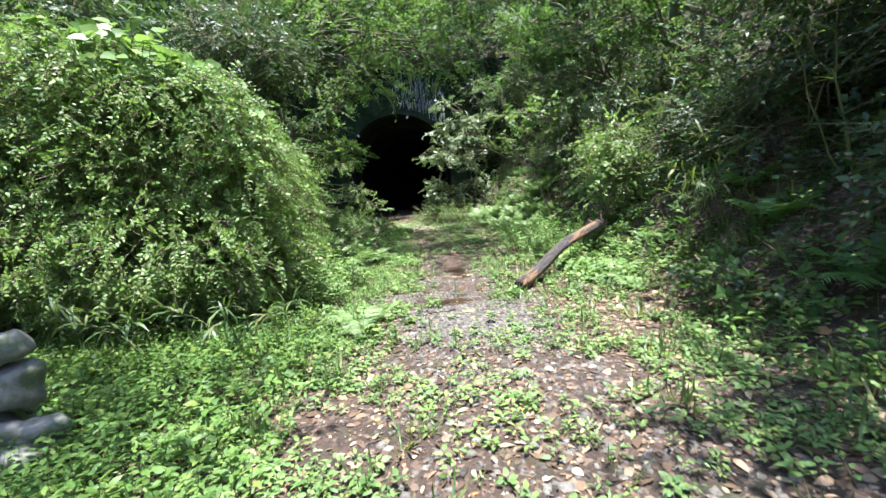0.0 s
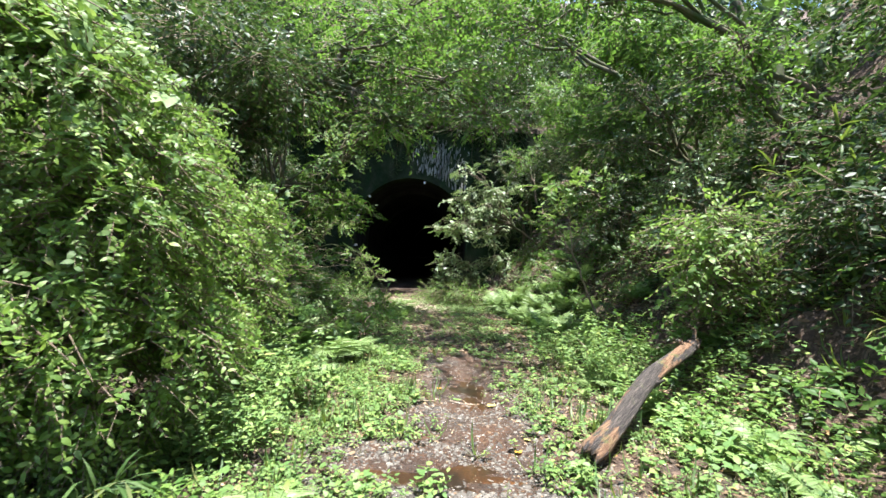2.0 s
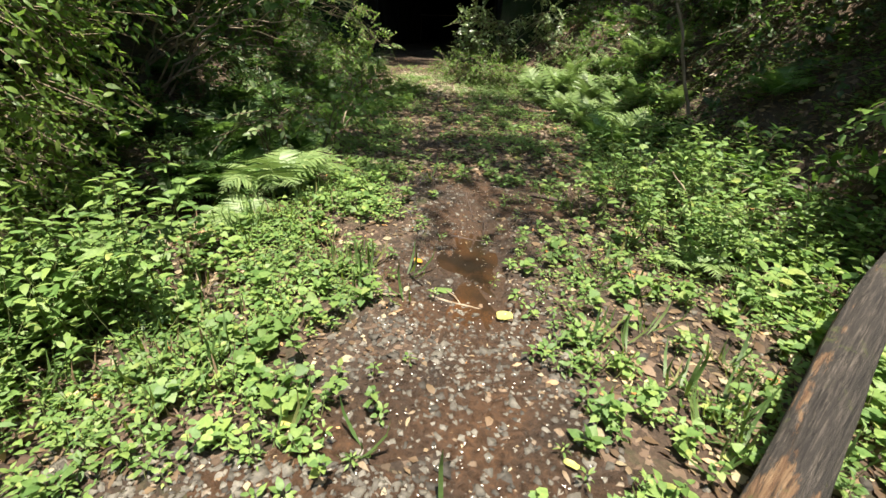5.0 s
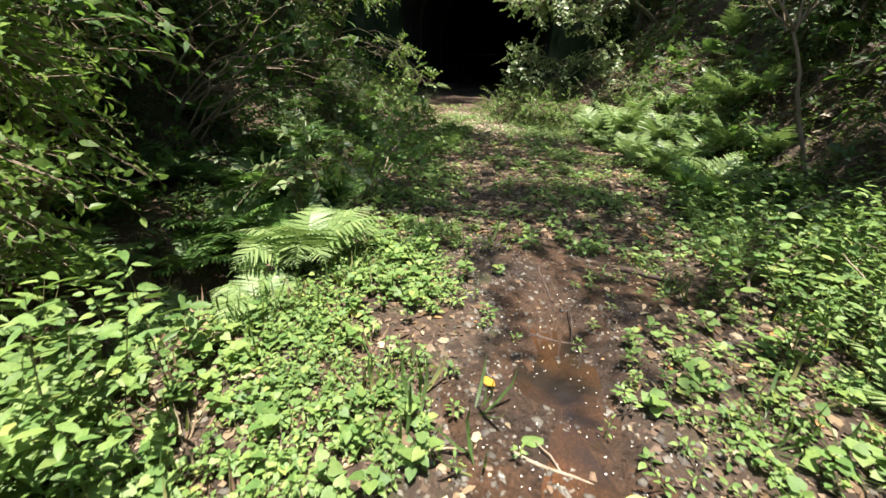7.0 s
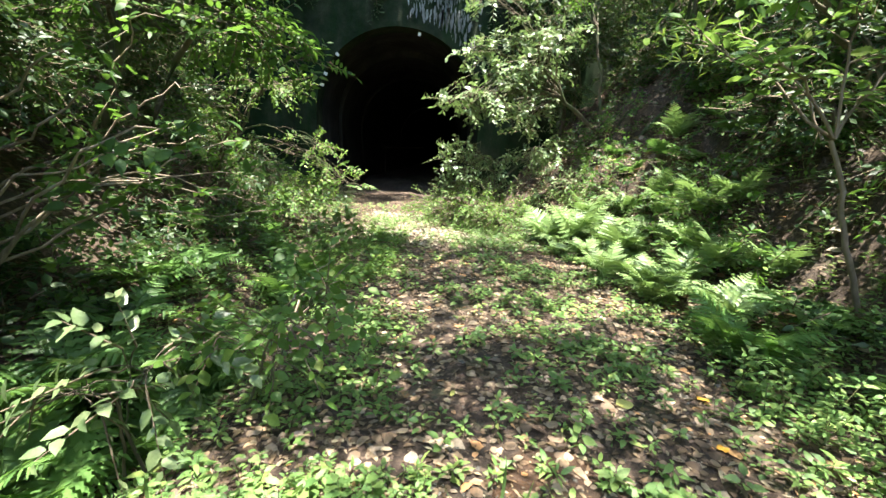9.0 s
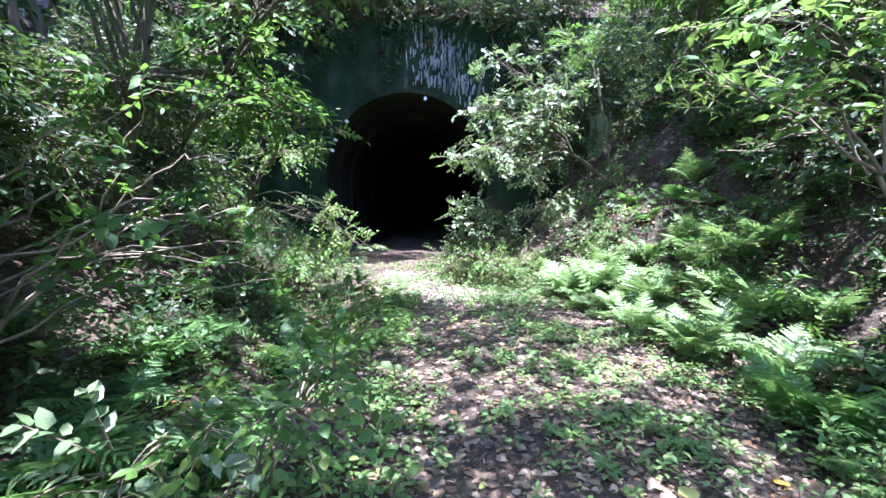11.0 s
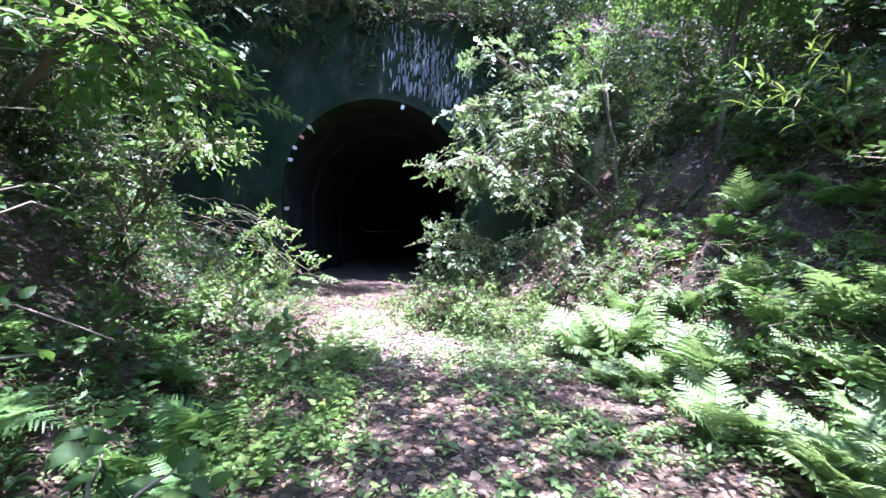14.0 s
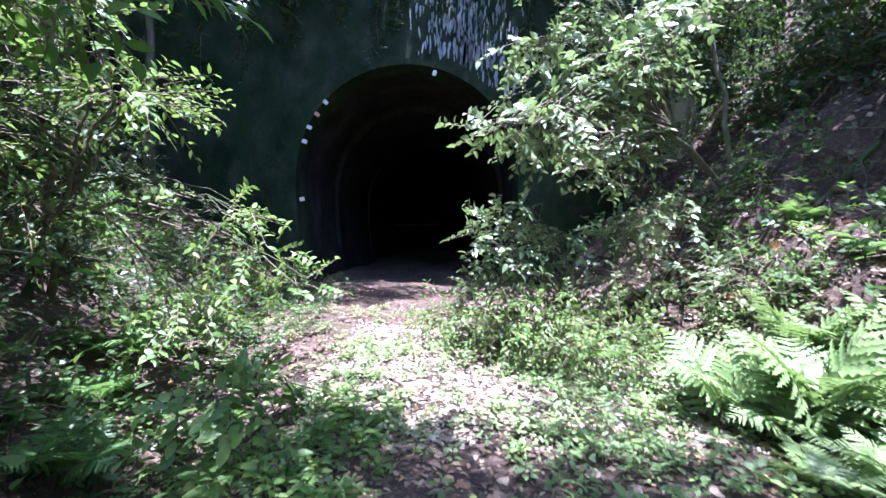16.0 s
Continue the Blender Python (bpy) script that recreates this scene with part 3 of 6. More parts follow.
prof = arch()
XR, ZT = 8.5, 7.5
outer = []
for px, pz in prof:
    dx, dz = px, pz - 1.5
    s = min((XR / abs(dx)) if abs(dx) > 1e-6 else 1e9, ((ZT - 1.5) / dz) if dz > 1e-6 else 1e9)
    outer.append((dx * s, max(1.5 + dz * s, -0.6 if pz < 0 else 1.5 + dz * s)))
outer = np.array(outer)
outer[0, 1] = outer[-1, 1] = -1.0
portal = new("wall_portal", mesh_np("wall_portal", *merge([band(prof, TY, outer, TY), band(prof, TY, prof, TY + 0.7), band(outer, TY, outer, TY + 0.2)]), CONCRETE))
tagged(portal, "dark damp concrete tunnel portal wall streaked with moss", "tunnel portal", kind="structure")
rim_in, rim_out = arch(1.0), arch(1.0) * [1.055, 1.0] + [0, 0.0]
rim_out[11:-11, 1] += 0.14 * np.sin(np.linspace(0, np.pi, len(rim_out) - 22))
rim = new("trim", mesh_np("arch_ring", *merge([band(rim_in, TY - 0.06, rim_out, TY - 0.06), band(rim_out, TY - 0.06, rim_out, TY + 0.01), band(rim_in, TY - 0.06, rim_in, TY + 0.01)]), CONCRETE))
tagged(rim, "raised concrete ring round the tunnel mouth", "arch ring", kind="structure")
ys = [23.0, 25.5, 25.5, 30, 30, 36, 36, 44, 44, 54, 54, 70, 70]
sc = [1.0, 1.0, 0.955, 0.955, 0.93, 0.93, 0.945, 0.945, 0.93, 0.93, 0.94, 0.94, 0.02]
for k in range(len(ys) - 1):
    p0, p1 = arch(sc[k]), arch(sc[k + 1])
    sh0, sh1 = 0.012 * max(ys[k] - 30, 0) ** 1.6, 0.012 * max(ys[k + 1] - 30, 0) ** 1.6
    lining = new("tunnel_lining", mesh_np("tunnel_lining", *band(p0 + [sh0, 0], ys[k], p1 + [sh1, 0], ys[k + 1]), LINING))
    tagged(lining, "sooty concrete tunnel lining in stepped rings, unlit inside", "tunnel", kind="structure")
fy = np.linspace(22.0, 72, 60)
fx = np.linspace(-2.9, 2.9, 24)
FX, FY = np.meshgrid(fx, fy)
sh = 0.012 * np.clip(FY - 30, 0, None) ** 1.6
FZ = 0.1 + 0.06 * np.sin(FX * 2.3 + FY) + 0.04 * np.sin(FY * 1.9 - FX * 3) - 0.25 * (FY < 22.1)
fi = np.arange(FX.size).reshape(FX.shape)
floor = new("tunnel_floor", mesh_np("tunnel_floor", np.stack([TX + FX + sh, FY, FZ], -1).reshape(-1, 3),
                                    [np.stack([fi[:-1, :-1], fi[:-1, 1:], fi[1:, 1:], fi[1:, :-1]], -1).reshape(-1, 4)], SOIL, True))
tagged(floor, "bare dark earth floor of the tunnel", "tunnel floor", kind="structure")

# ---- log ----
def fallen_log():
    a, b = Vector((1.03, 5.84, 0.06)), Vector((2.82, 7.6, 0.66))
    r = np.random.default_rng(4)
    k, sides = 34, 26
    root = thing("log", a, "barkless weathered log, grey and orange-brown, propped against the bank", "log")
    root.matrix_world = Matrix.Translation(a) @ (b - a).to_track_quat("Y", "Z").to_matrix().to_4x4()
    ln = (b - a).length
    t = np.linspace(0, 1, k)
    th = np.arange(sides) * 2 * np.pi / sides
    cx, cz = -0.045 * np.sin(t * np.pi) + 0.012 * np.sin(t * 8), 0.03 * np.sin(t * np.pi) - 0.015 * np.sin(t * 9)
    tt, aa = t[:, None], th[None]
    rad = (0.092 - 0.022 * tt + 0.02 * np.exp(-(tt / 0.08) ** 2)) * (1 + 0.07 * np.sin(2 * aa + tt * 3) + 0.05 * np.sin(5 * aa + 2 * tt) + 0.03 * np.sin(11 * aa - 4 * tt) + 0.05 * np.exp(-((aa - 2.2 - 0.5 * tt) / 0.12) ** 2) * -2.0 + r.normal(0, 0.014, (k, sides)))
    rad[0] *= 0.75
    rad[-1] *= 0.6
    v = np.stack([cx[:, None] + rad * np.cos(aa), tt * ln + 0 * rad, cz[:, None] + rad * np.sin(aa)], -1)
    v[0, :, 1] += r.uniform(-0.10, 0.03, sides)
    v[-1, :, 1] += r.uniform(-0.04, 0.14, sides)
    i = np.arange(k * sides).reshape(k, sides)
    q = np.stack([i[:-1], i[1:], np.roll(i, -1, 1)[1:], np.roll(i, -1, 1)[:-1]], -1).reshape(-1, 4)
    cen = np.concatenate([v.reshape(-1, 3), [[cx[0], 0.03, cz[0]], [cx[-1], ln - 0.02, cz[-1]]]])
    s = np.arange(sides)
    caps = np.concatenate([np.stack([s, (s + 1) % sides, np.full(sides, k * sides)], -1), np.stack([np.roll(i[-1], -1), i[-1], np.full(sides, k * sides + 1)], -1)])
    part("trunk", mesh_np("log_trunk", cen, [q, caps], LOGWOOD, True), root)
    for f, way, size in ((0.98, (0.1, 0.5, 0.75), 0.2), (0.9, (-0.8, 0.2, 0.5), 0.14), (0.5, (0.75, 0.1, 0.5), 0.13)):
        s0 = np.array([0, f * ln, 0.02])
        part("branch_stub", mesh_np("branch_stub", *tubes(wander(s0, s0 + unit(np.array([way]))[0] * size, 5, 0.1, r)[None], np.linspace(0.032, 0.012, 5), 7), LOGWOOD, True), root)


fallen_log()


def stone_mesh(seed, size, mat=None, squash=(1, 0.8, 0.65), level=2):
    r = np.random.default_rng(seed)
    bm = bmesh.new()
    bmesh.ops.create_icosphere(bm, subdivisions=level, radius=0.5)
    ph = r.uniform(0, 6, 6)
    for vtx in bm.verts:
        c = vtx.co
        f = 1 + 0.22 * math.sin(3 * c.x * 2 + ph[0]) * math.cos(4 * c.y + ph[1]) + 0.14 * math.sin(9 * c.z + ph[2] + 5 * c.x)
        box = max(abs(c.x), abs(c.y), abs(c.z)) / 0.5
        c *= f * (1.0 / max(box, 0.62)) ** 0.55
        c *= 1 + r.normal(0, 0.022)
        vtx.co = Vector((c.x * squash[0], c.y * squash[1], c.z * squash[2])) * size
    me = bpy.data.meshes.new("stone")
    bm.to_mesh(me)
    bm.free()
    me.materials.append(mat or ROCK)
    for p in me.polygons:
        p.use_smooth = True
    return me


# ---- stones beside the start of the path ----
for k, (x, y, z, s, rz) in enumerate(((-2.94, 2.72, 0.72, 0.27, 20), (-2.92, 2.7, 0.44, 0.32, 80), (-2.98, 2.64, 0.12, 0.36, 140), (-2.68, 2.62, 0.14, 0.25, 50),
                                      (-3.22, 2.82, 0.18, 0.42, 10), (-3.18, 2.8, 0.54, 0.38, 65), (-2.62, 2.42, 0.06, 0.26, 30), (-3.2, 2.45, 0.16, 0.4, 120))):
    st = new("stone", stone_mesh(30 + k, s, ROCK, (1, 0.85, 0.9), 3))
    st.matrix_world = pose(x, y, z, 0, 0, rz)
    tagged(st, "grey lichened rough stone stacked in a low heap", "stone", "stones heaped beside the path")

# ---- stepping marks on the arch ----
for k, (x, z, mat) in enumerate(((-3.72, 4.36, MARK_WHITE), (-3.92, 4.08, MARK_ORANGE), (-4.1, 3.78, MARK_WHITE), (-4.21, 3.45, MARK_WHITE), (-4.26, 2.11, MARK_WHITE), (-1.2, 5.05, MARK_WHITE))):
    bm = bmesh.new()
    bmesh.ops.create_cube(bm, size=1)
    for vtx in bm.verts:
        vtx.co = Vector((vtx.co.x * 0.09, vtx.co.y * 0.03, vtx.co.z * 0.12))
    bmesh.ops.bevel(bm, geom=bm.edges[:], offset=0.008, segments=2, affect="EDGES")
    me = bpy.data.meshes.new("marker")
    bm.to_mesh(me)
    bm.free()
    me.materials.append(mat)
    mk = new("arch_marker", me)
    mk.matrix_world = pose(x, TY - 0.07, z, 0, math.degrees(math.atan2(x - TX, z - 2.65)), 0)
    tagged(mk, "small pale square marker fixed to the arch edge" if mat is MARK_WHITE else "small faded orange marker fixed to the arch edge", "marker", "markers on the arch")


def frond(seed, length=0.6, pairs=17, mat=None, width=0.30, arching=0.5):
    """A fern frond with toothed pinnae, from the origin along +y, arching down."""
    r = np.random.default_rng(seed)
    t = np.linspace(0.0, 1.0, pairs + 3)
    path = np.stack([0.03 * np.sin(t * 3), t * length * (1 - 0.12 * arching * t), length * (0.75 * t - 0.9 * arching * t ** 2)], -1)
    stem = tubes(path[None], np.linspace(0.006, 0.0015, len(t)), 3)
    tang = unit(np.gradient(path, axis=0))
    pieces = [stem]
    pos, way, nor, ln = [], [], [], []
    for k in range(2, pairs + 2):
        u = (k - 2) / (pairs - 1)
        w = width * length * ((0.75 + 1.25 * u) if u < 0.2 else (1 - ((u - 0.2) / 0.8) ** 1.25)) + 0.015
        for s in (1, -1):
            pd = unit(np.array([[s, 0.35 + 0.5 * u, 0]]))[0]
            pos.append(path[k])
            way.append(pd + tang[k] * [0, 0, 1] * pd[1] - np.array([0, 0, 0.12]) + r.normal(0, 0.06, 3))
            nor.append(np.cross([1.0, 0, 0], tang[k]) + r.normal(0, 0.14, 3))
            ln.append(w * r.uniform(0.9, 1.1))
    lf = leaves(PINNA, np.array(pos), np.array(way), np.array(nor), np.array(ln))
    v, ps = merge([stem, lf])
    return mesh_np("frond", v, ps, mat or LEAF_SUNFERN)


def comb(stations, width):
    """A toothed pinna of that many stations."""
    s = np.linspace(0, 1, stations)
    half_ = width * np.minimum(1, s * 9 + 0.25) * (1 - s) ** 0.55 * np.where(np.arange(stations) % 2 == 0, 0.5, 1.15)
    dip = -0.14 * s ** 2
    k = np.arange(stations - 1)
    m = stations
    v = np.concatenate([np.stack([s + 0.02 * (half_ > 0.06), half_, dip + 0.02], -1), np.stack([s, 0 * s, dip], -1), np.stack([s + 0.02 * (half_ > 0.06), -half_, dip + 0.02], -1)])
    return v, [np.concatenate([np.stack([k + m, k + m + 1, k + 1, k], -1), np.stack([k + 2 * m, k + 2 * m + 1, k + m + 1, k + m], -1)])]


PINNA = comb(17, 0.105)
FINE = [frond(70 + k, 1.0, 19, LEAF_SUNFERN, 0.40, a) for k, a in enumerate((0.66, 0.8, 0.95))]
PINNA = comb(12, 0.135)
FRONDS = {m.name: [frond(50 + k, 1.0, 15, m, 0.34, a) for k, a in enumerate((0.5, 0.68, 0.85))] for m in (LEAF_SUNFERN, LEAF_SHADEFERN)}


def fern(x, y, size, count=9, mat=None, seed=0, aim=None, spread=360, label="", lift=0.0):
    r = np.random.default_rng(900 + seed)
    mat = mat or LEAF_SUNFERN
    z = float(height(x, y))
    root = thing("fern", (x, y, z - 0.01), label or "green fern with arching feathery fronds", "fern", "ferns along the path")
    for k in range(count):
        ob = part("frond", (FINE if seed < 9 else FRONDS[mat.name])[int(r.integers(0, 3))], root)
        turn = (aim if aim is not None else 0) + (k / count - 0.5) * spread + r.normal(0, 10)
        s = size * r.uniform(0.75, 1.1)
        ob.matrix_basis = pose(0, 0, 0, r.normal(12 + 110 * lift, 7), r.normal(0, 8), turn) @ Matrix.Diagonal((s, s, s, 1))
    return root


# bright clump at the edge of the wet track, then those on both sides
fern(-1.6, 8.75, 0.74, 17, None, 1, -100, 250, "pale green sunlit fern clump beside the wet track", 0.07)
fern(-1.6, 8.1, 0.45, 8, None, 2)
fern(-1.05, 4.75, 0.5, 8, None, 3)
fern(-0.95, 4.45, 0.42, 7, None, 4)
fern(2.5, 6.1, 0.5, 8, None, 5)
fern(2.3, 5.3, 0.42, 7, None, 6)
fern(2.25, 8.3, 0.5, 8, None, 7)
fern(1.75, 7.9, 0.4, 7, None, 8)
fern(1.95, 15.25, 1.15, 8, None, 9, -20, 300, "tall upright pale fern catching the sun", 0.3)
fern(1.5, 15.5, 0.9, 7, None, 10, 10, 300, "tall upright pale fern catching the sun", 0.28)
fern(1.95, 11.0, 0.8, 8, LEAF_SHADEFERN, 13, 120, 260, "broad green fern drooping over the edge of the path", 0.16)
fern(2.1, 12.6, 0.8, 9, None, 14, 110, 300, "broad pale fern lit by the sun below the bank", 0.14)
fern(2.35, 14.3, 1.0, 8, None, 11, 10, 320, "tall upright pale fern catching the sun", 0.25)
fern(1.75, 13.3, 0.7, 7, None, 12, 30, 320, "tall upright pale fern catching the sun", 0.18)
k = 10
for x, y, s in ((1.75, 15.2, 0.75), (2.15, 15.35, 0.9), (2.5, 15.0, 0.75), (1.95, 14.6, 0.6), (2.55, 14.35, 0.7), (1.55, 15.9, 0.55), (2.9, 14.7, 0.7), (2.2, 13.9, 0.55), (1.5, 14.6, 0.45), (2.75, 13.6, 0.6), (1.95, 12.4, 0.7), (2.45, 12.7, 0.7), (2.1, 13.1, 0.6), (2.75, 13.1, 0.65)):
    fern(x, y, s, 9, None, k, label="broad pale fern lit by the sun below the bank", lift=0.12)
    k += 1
# ferns on the banks and ditch take the copy with shade put in
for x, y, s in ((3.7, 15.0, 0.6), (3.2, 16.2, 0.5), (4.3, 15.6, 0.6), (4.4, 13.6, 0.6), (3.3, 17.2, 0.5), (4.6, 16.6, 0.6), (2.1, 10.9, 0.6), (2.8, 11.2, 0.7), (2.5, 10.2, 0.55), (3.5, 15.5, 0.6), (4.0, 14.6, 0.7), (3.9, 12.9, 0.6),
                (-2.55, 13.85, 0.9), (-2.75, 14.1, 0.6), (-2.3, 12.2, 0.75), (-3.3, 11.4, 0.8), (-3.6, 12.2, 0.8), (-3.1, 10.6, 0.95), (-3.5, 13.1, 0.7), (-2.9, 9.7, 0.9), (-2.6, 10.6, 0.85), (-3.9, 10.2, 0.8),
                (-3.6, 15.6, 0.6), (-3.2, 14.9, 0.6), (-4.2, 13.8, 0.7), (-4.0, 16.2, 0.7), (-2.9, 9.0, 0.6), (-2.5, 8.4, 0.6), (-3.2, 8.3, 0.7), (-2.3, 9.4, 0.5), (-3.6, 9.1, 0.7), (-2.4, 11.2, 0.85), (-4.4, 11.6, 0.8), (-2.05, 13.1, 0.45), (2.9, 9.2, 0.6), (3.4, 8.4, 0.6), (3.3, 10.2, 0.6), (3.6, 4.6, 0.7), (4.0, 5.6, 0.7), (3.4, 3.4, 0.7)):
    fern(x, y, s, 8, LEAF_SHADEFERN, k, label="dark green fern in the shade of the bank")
    k += 1

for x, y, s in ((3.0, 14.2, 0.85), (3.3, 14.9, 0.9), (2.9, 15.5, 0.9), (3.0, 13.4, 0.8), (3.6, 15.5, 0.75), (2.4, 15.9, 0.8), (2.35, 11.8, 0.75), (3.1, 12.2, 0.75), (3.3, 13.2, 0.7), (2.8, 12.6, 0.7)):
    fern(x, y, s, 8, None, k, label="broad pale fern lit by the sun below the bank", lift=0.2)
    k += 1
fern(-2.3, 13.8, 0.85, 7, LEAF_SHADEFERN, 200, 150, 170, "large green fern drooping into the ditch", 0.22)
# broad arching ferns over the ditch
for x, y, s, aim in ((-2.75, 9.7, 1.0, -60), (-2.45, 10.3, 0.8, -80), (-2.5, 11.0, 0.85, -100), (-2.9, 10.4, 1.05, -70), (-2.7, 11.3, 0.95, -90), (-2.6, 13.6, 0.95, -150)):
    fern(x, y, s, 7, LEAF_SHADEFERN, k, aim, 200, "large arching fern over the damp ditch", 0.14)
    k += 1

# ---- big shrub at the left of the path ----
woody("shrub", (-3.2, 6.2, 0.0), [((-2.65, 5.6, 0.9), (0.8, 0.8, 0.9)), ((-3.0, 5.2, 2.6), (0.8, 0.6, 0.55)), ((-2.45, 5.45, 1.9), (0.6, 0.6, 0.5)), ((-4.0, 5.1, 2.75), (0.9, 0.6, 0.6)), ((-2.9, 5.9, 2.3), (0.7, 0.9, 0.85)), ((-3.4, 5.2, 1.2), (1.1, 0.9, 1.2)), ((-3.6, 5.5, 2.75), (0.9, 0.9, 0.75)),
                                  ((-4.6, 5.3, 1.4), (1.2, 1.0, 1.3)), ((-4.7, 5.6, 2.95), (1.1, 1.0, 0.9)), ((-2.65, 7.0, 1.3), (0.55, 0.9, 1.0)), ((-5.8, 5.0, 2.0), (1.1, 1.1, 1.7))],
      "dense bright green shrub overgrown with creepers", "shrub", LEAF_SHRUB, 0.056, 150, LEAF4, 0.05, 0.26, 11, stems=5, seed=11, hollow=0.82, droop=0.5, flat=0.3)

woody("vine", (-3.1, 5.4, 0.0), [((-2.75, 5.25, 2.95), (0.35, 0.3, 0.2)), ((-3.3, 5.0, 3.2), (0.5, 0.35, 0.2)), ((-3.9, 5.0, 3.3), (0.5, 0.35, 0.2)), ((-2.45, 5.6, 2.5), (0.25, 0.3, 0.3))],
      "creeper with large bright heart-shaped leaves on the shrub", "vine", LEAF_SHRUB, 0.14, 12, LEAFHEART, 0.012, 0.3, 6, seed=90, hollow=0.3)

# ---- trees and shrubs: name, seed, base, leaf, leaf length, density, clumps ----
PALE = "pale leafy shrub on the bank above the log"
BANK = "broadleaf evergreen leaning out from the steep bank"
DAMP = "shaded broadleaf growing on the damp bank"
CANOPY = "tall broadleaf tree spreading its crown over the path"


def stand(name, seed, x, y, mat, leaf, density, clumps, label, trunk=0.07, stems=1, shape=LEAF2, group="", flat=0.75):
    return woody(name, (x, y, float(height(x, y)) - 0.05), clumps, label, name, mat, leaf, density, shape, trunk, 0.42, 9, seed=seed, stems=stems, hollow=0.45, group=group, flat=flat)


stand("shrub", 12, 4.1, 8.1, LEAF_SHRUB, 0.09, 32, pads((3.55, 7.9, 1.7), (0.7, 0.5, 0.75), 16, 1), PALE, 0.03, 3, LEAF4, flat=0.6)
stand("shrub", 26, -3.2, 8.4, LEAF_MID, 0.085, 26, pads((-2.95, 8.2, 1.8), (0.6, 0.5, 0.7), 8, 23), DAMP, 0.03, 2, LEAF4)
stand("tree", 13, 5.7, 9.5, LEAF_MID, 0.10, 16, pads((4.2, 9.1, 4.5), (0.9, 0.7, 0.7), 9, 2), BANK)
stand("tree", 14, 5.2, 11.2, LEAF_DARK_SHADED, 0.10, 20, pads((3.7, 10.5, 4.1), (0.9, 1.0, 1.1), 8, 3), BANK)
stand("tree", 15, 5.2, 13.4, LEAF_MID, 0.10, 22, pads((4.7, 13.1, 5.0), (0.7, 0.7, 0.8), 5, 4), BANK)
stand("tree", 16, 6.6, 6.2, LEAF_DARK_SHADED, 0.10, 20, pads((5.2, 5.8, 4.3), (1.2, 1.3, 1.4), 11, 5, 0.16), BANK)
stand("tree", 17, 6.6, 3.4, LEAF_DARK_SHADED, 0.10, 30, pads((4.9, 3.2, 4.0), (1.4, 1.5, 1.5), 13, 15, 0.25) + [((4.4, 2.4, 7.2), (1.3, 1.3, 0.6)), ((5.6, 3.6, 7.6), (1.4, 1.4, 0.6)), ((4.6, 4.4, 6.9), (1.1, 1.0, 0.5)), ((3.0, 1.4, 5.0), (1.3, 1.2, 0.4)), ((3.6, 3.6, 4.8), (1.0, 1.0, 0.4)), ((4.3, 2.2, 4.4), (1.0, 1.0, 0.4)), ((2.3, 0.9, 5.0), (0.9, 1.1, 0.35))], BANK)
stand("tree", 18, 6.4, 0.6, LEAF_DARK_SHADED, 0.11, 26, [((5.0, 0.8, 3.2), (1.3, 1.2, 0.9)), ((3.4, -0.2, 5.2), (1.2, 1.1, 0.6)), ((4.8, 0.4, 5.4), (1.4, 1.2, 0.8))], BANK)
stand("shrub", 19, 5.0, 4.9, LEAF_DARK_SHADED, 0.09, 30, pads((4.3, 4.9, 2.1), (0.8, 0.9, 0.8), 8, 16), BANK, 0.035, 3)
stand("shrub", 20, 4.8, 2.9, LEAF_DARK_SHADED, 0.10, 40, [((3.9, 2.8, 1.4), (0.8, 0.8, 0.6)), ((4.5, 3.2, 2.3), (0.8, 0.8, 0.6))], BANK, 0.04, 3)
stand("shrub", 21, 4.6, 6.8, LEAF_DARK_SHADED, 0.09, 30, pads((4.1, 6.8, 2.1), (0.7, 0.7, 0.8), 7, 17), BANK, 0.035, 3)
stand("shrub", 22, 4.3, 9.4, LEAF_GLOSS_SUNLIT, 0.09, 30, pads((3.8, 9.4, 2.7), (0.6, 0.5, 0.6), 7, 18), BANK, 0.035, 3, flat=0.6)
stand("shrub", 23, 4.2, 12.8, LEAF_DARK_SHADED, 0.09, 32, [((3.5, 12.7, 2.2), (0.6, 0.6, 0.4)), ((4.2, 13.2, 3.2), (0.8, 0.8, 0.5))], BANK, 0.04, 3)
# overhanging spray with large leaves
stand("tree", 24, 4.7, 13.4, LEAF_BRIGHT, 0.15, 7, [((2.75, 12.3, 3.35), (0.5, 0.3, 0.16)), ((3.6, 12.6, 3.6), (0.6, 0.4, 0.18)), ((2.2, 12.2, 3.25), (0.35, 0.25, 0.12))], "branch with large bright leaves hanging out from the bank", 0.05, 1, LEAF6)
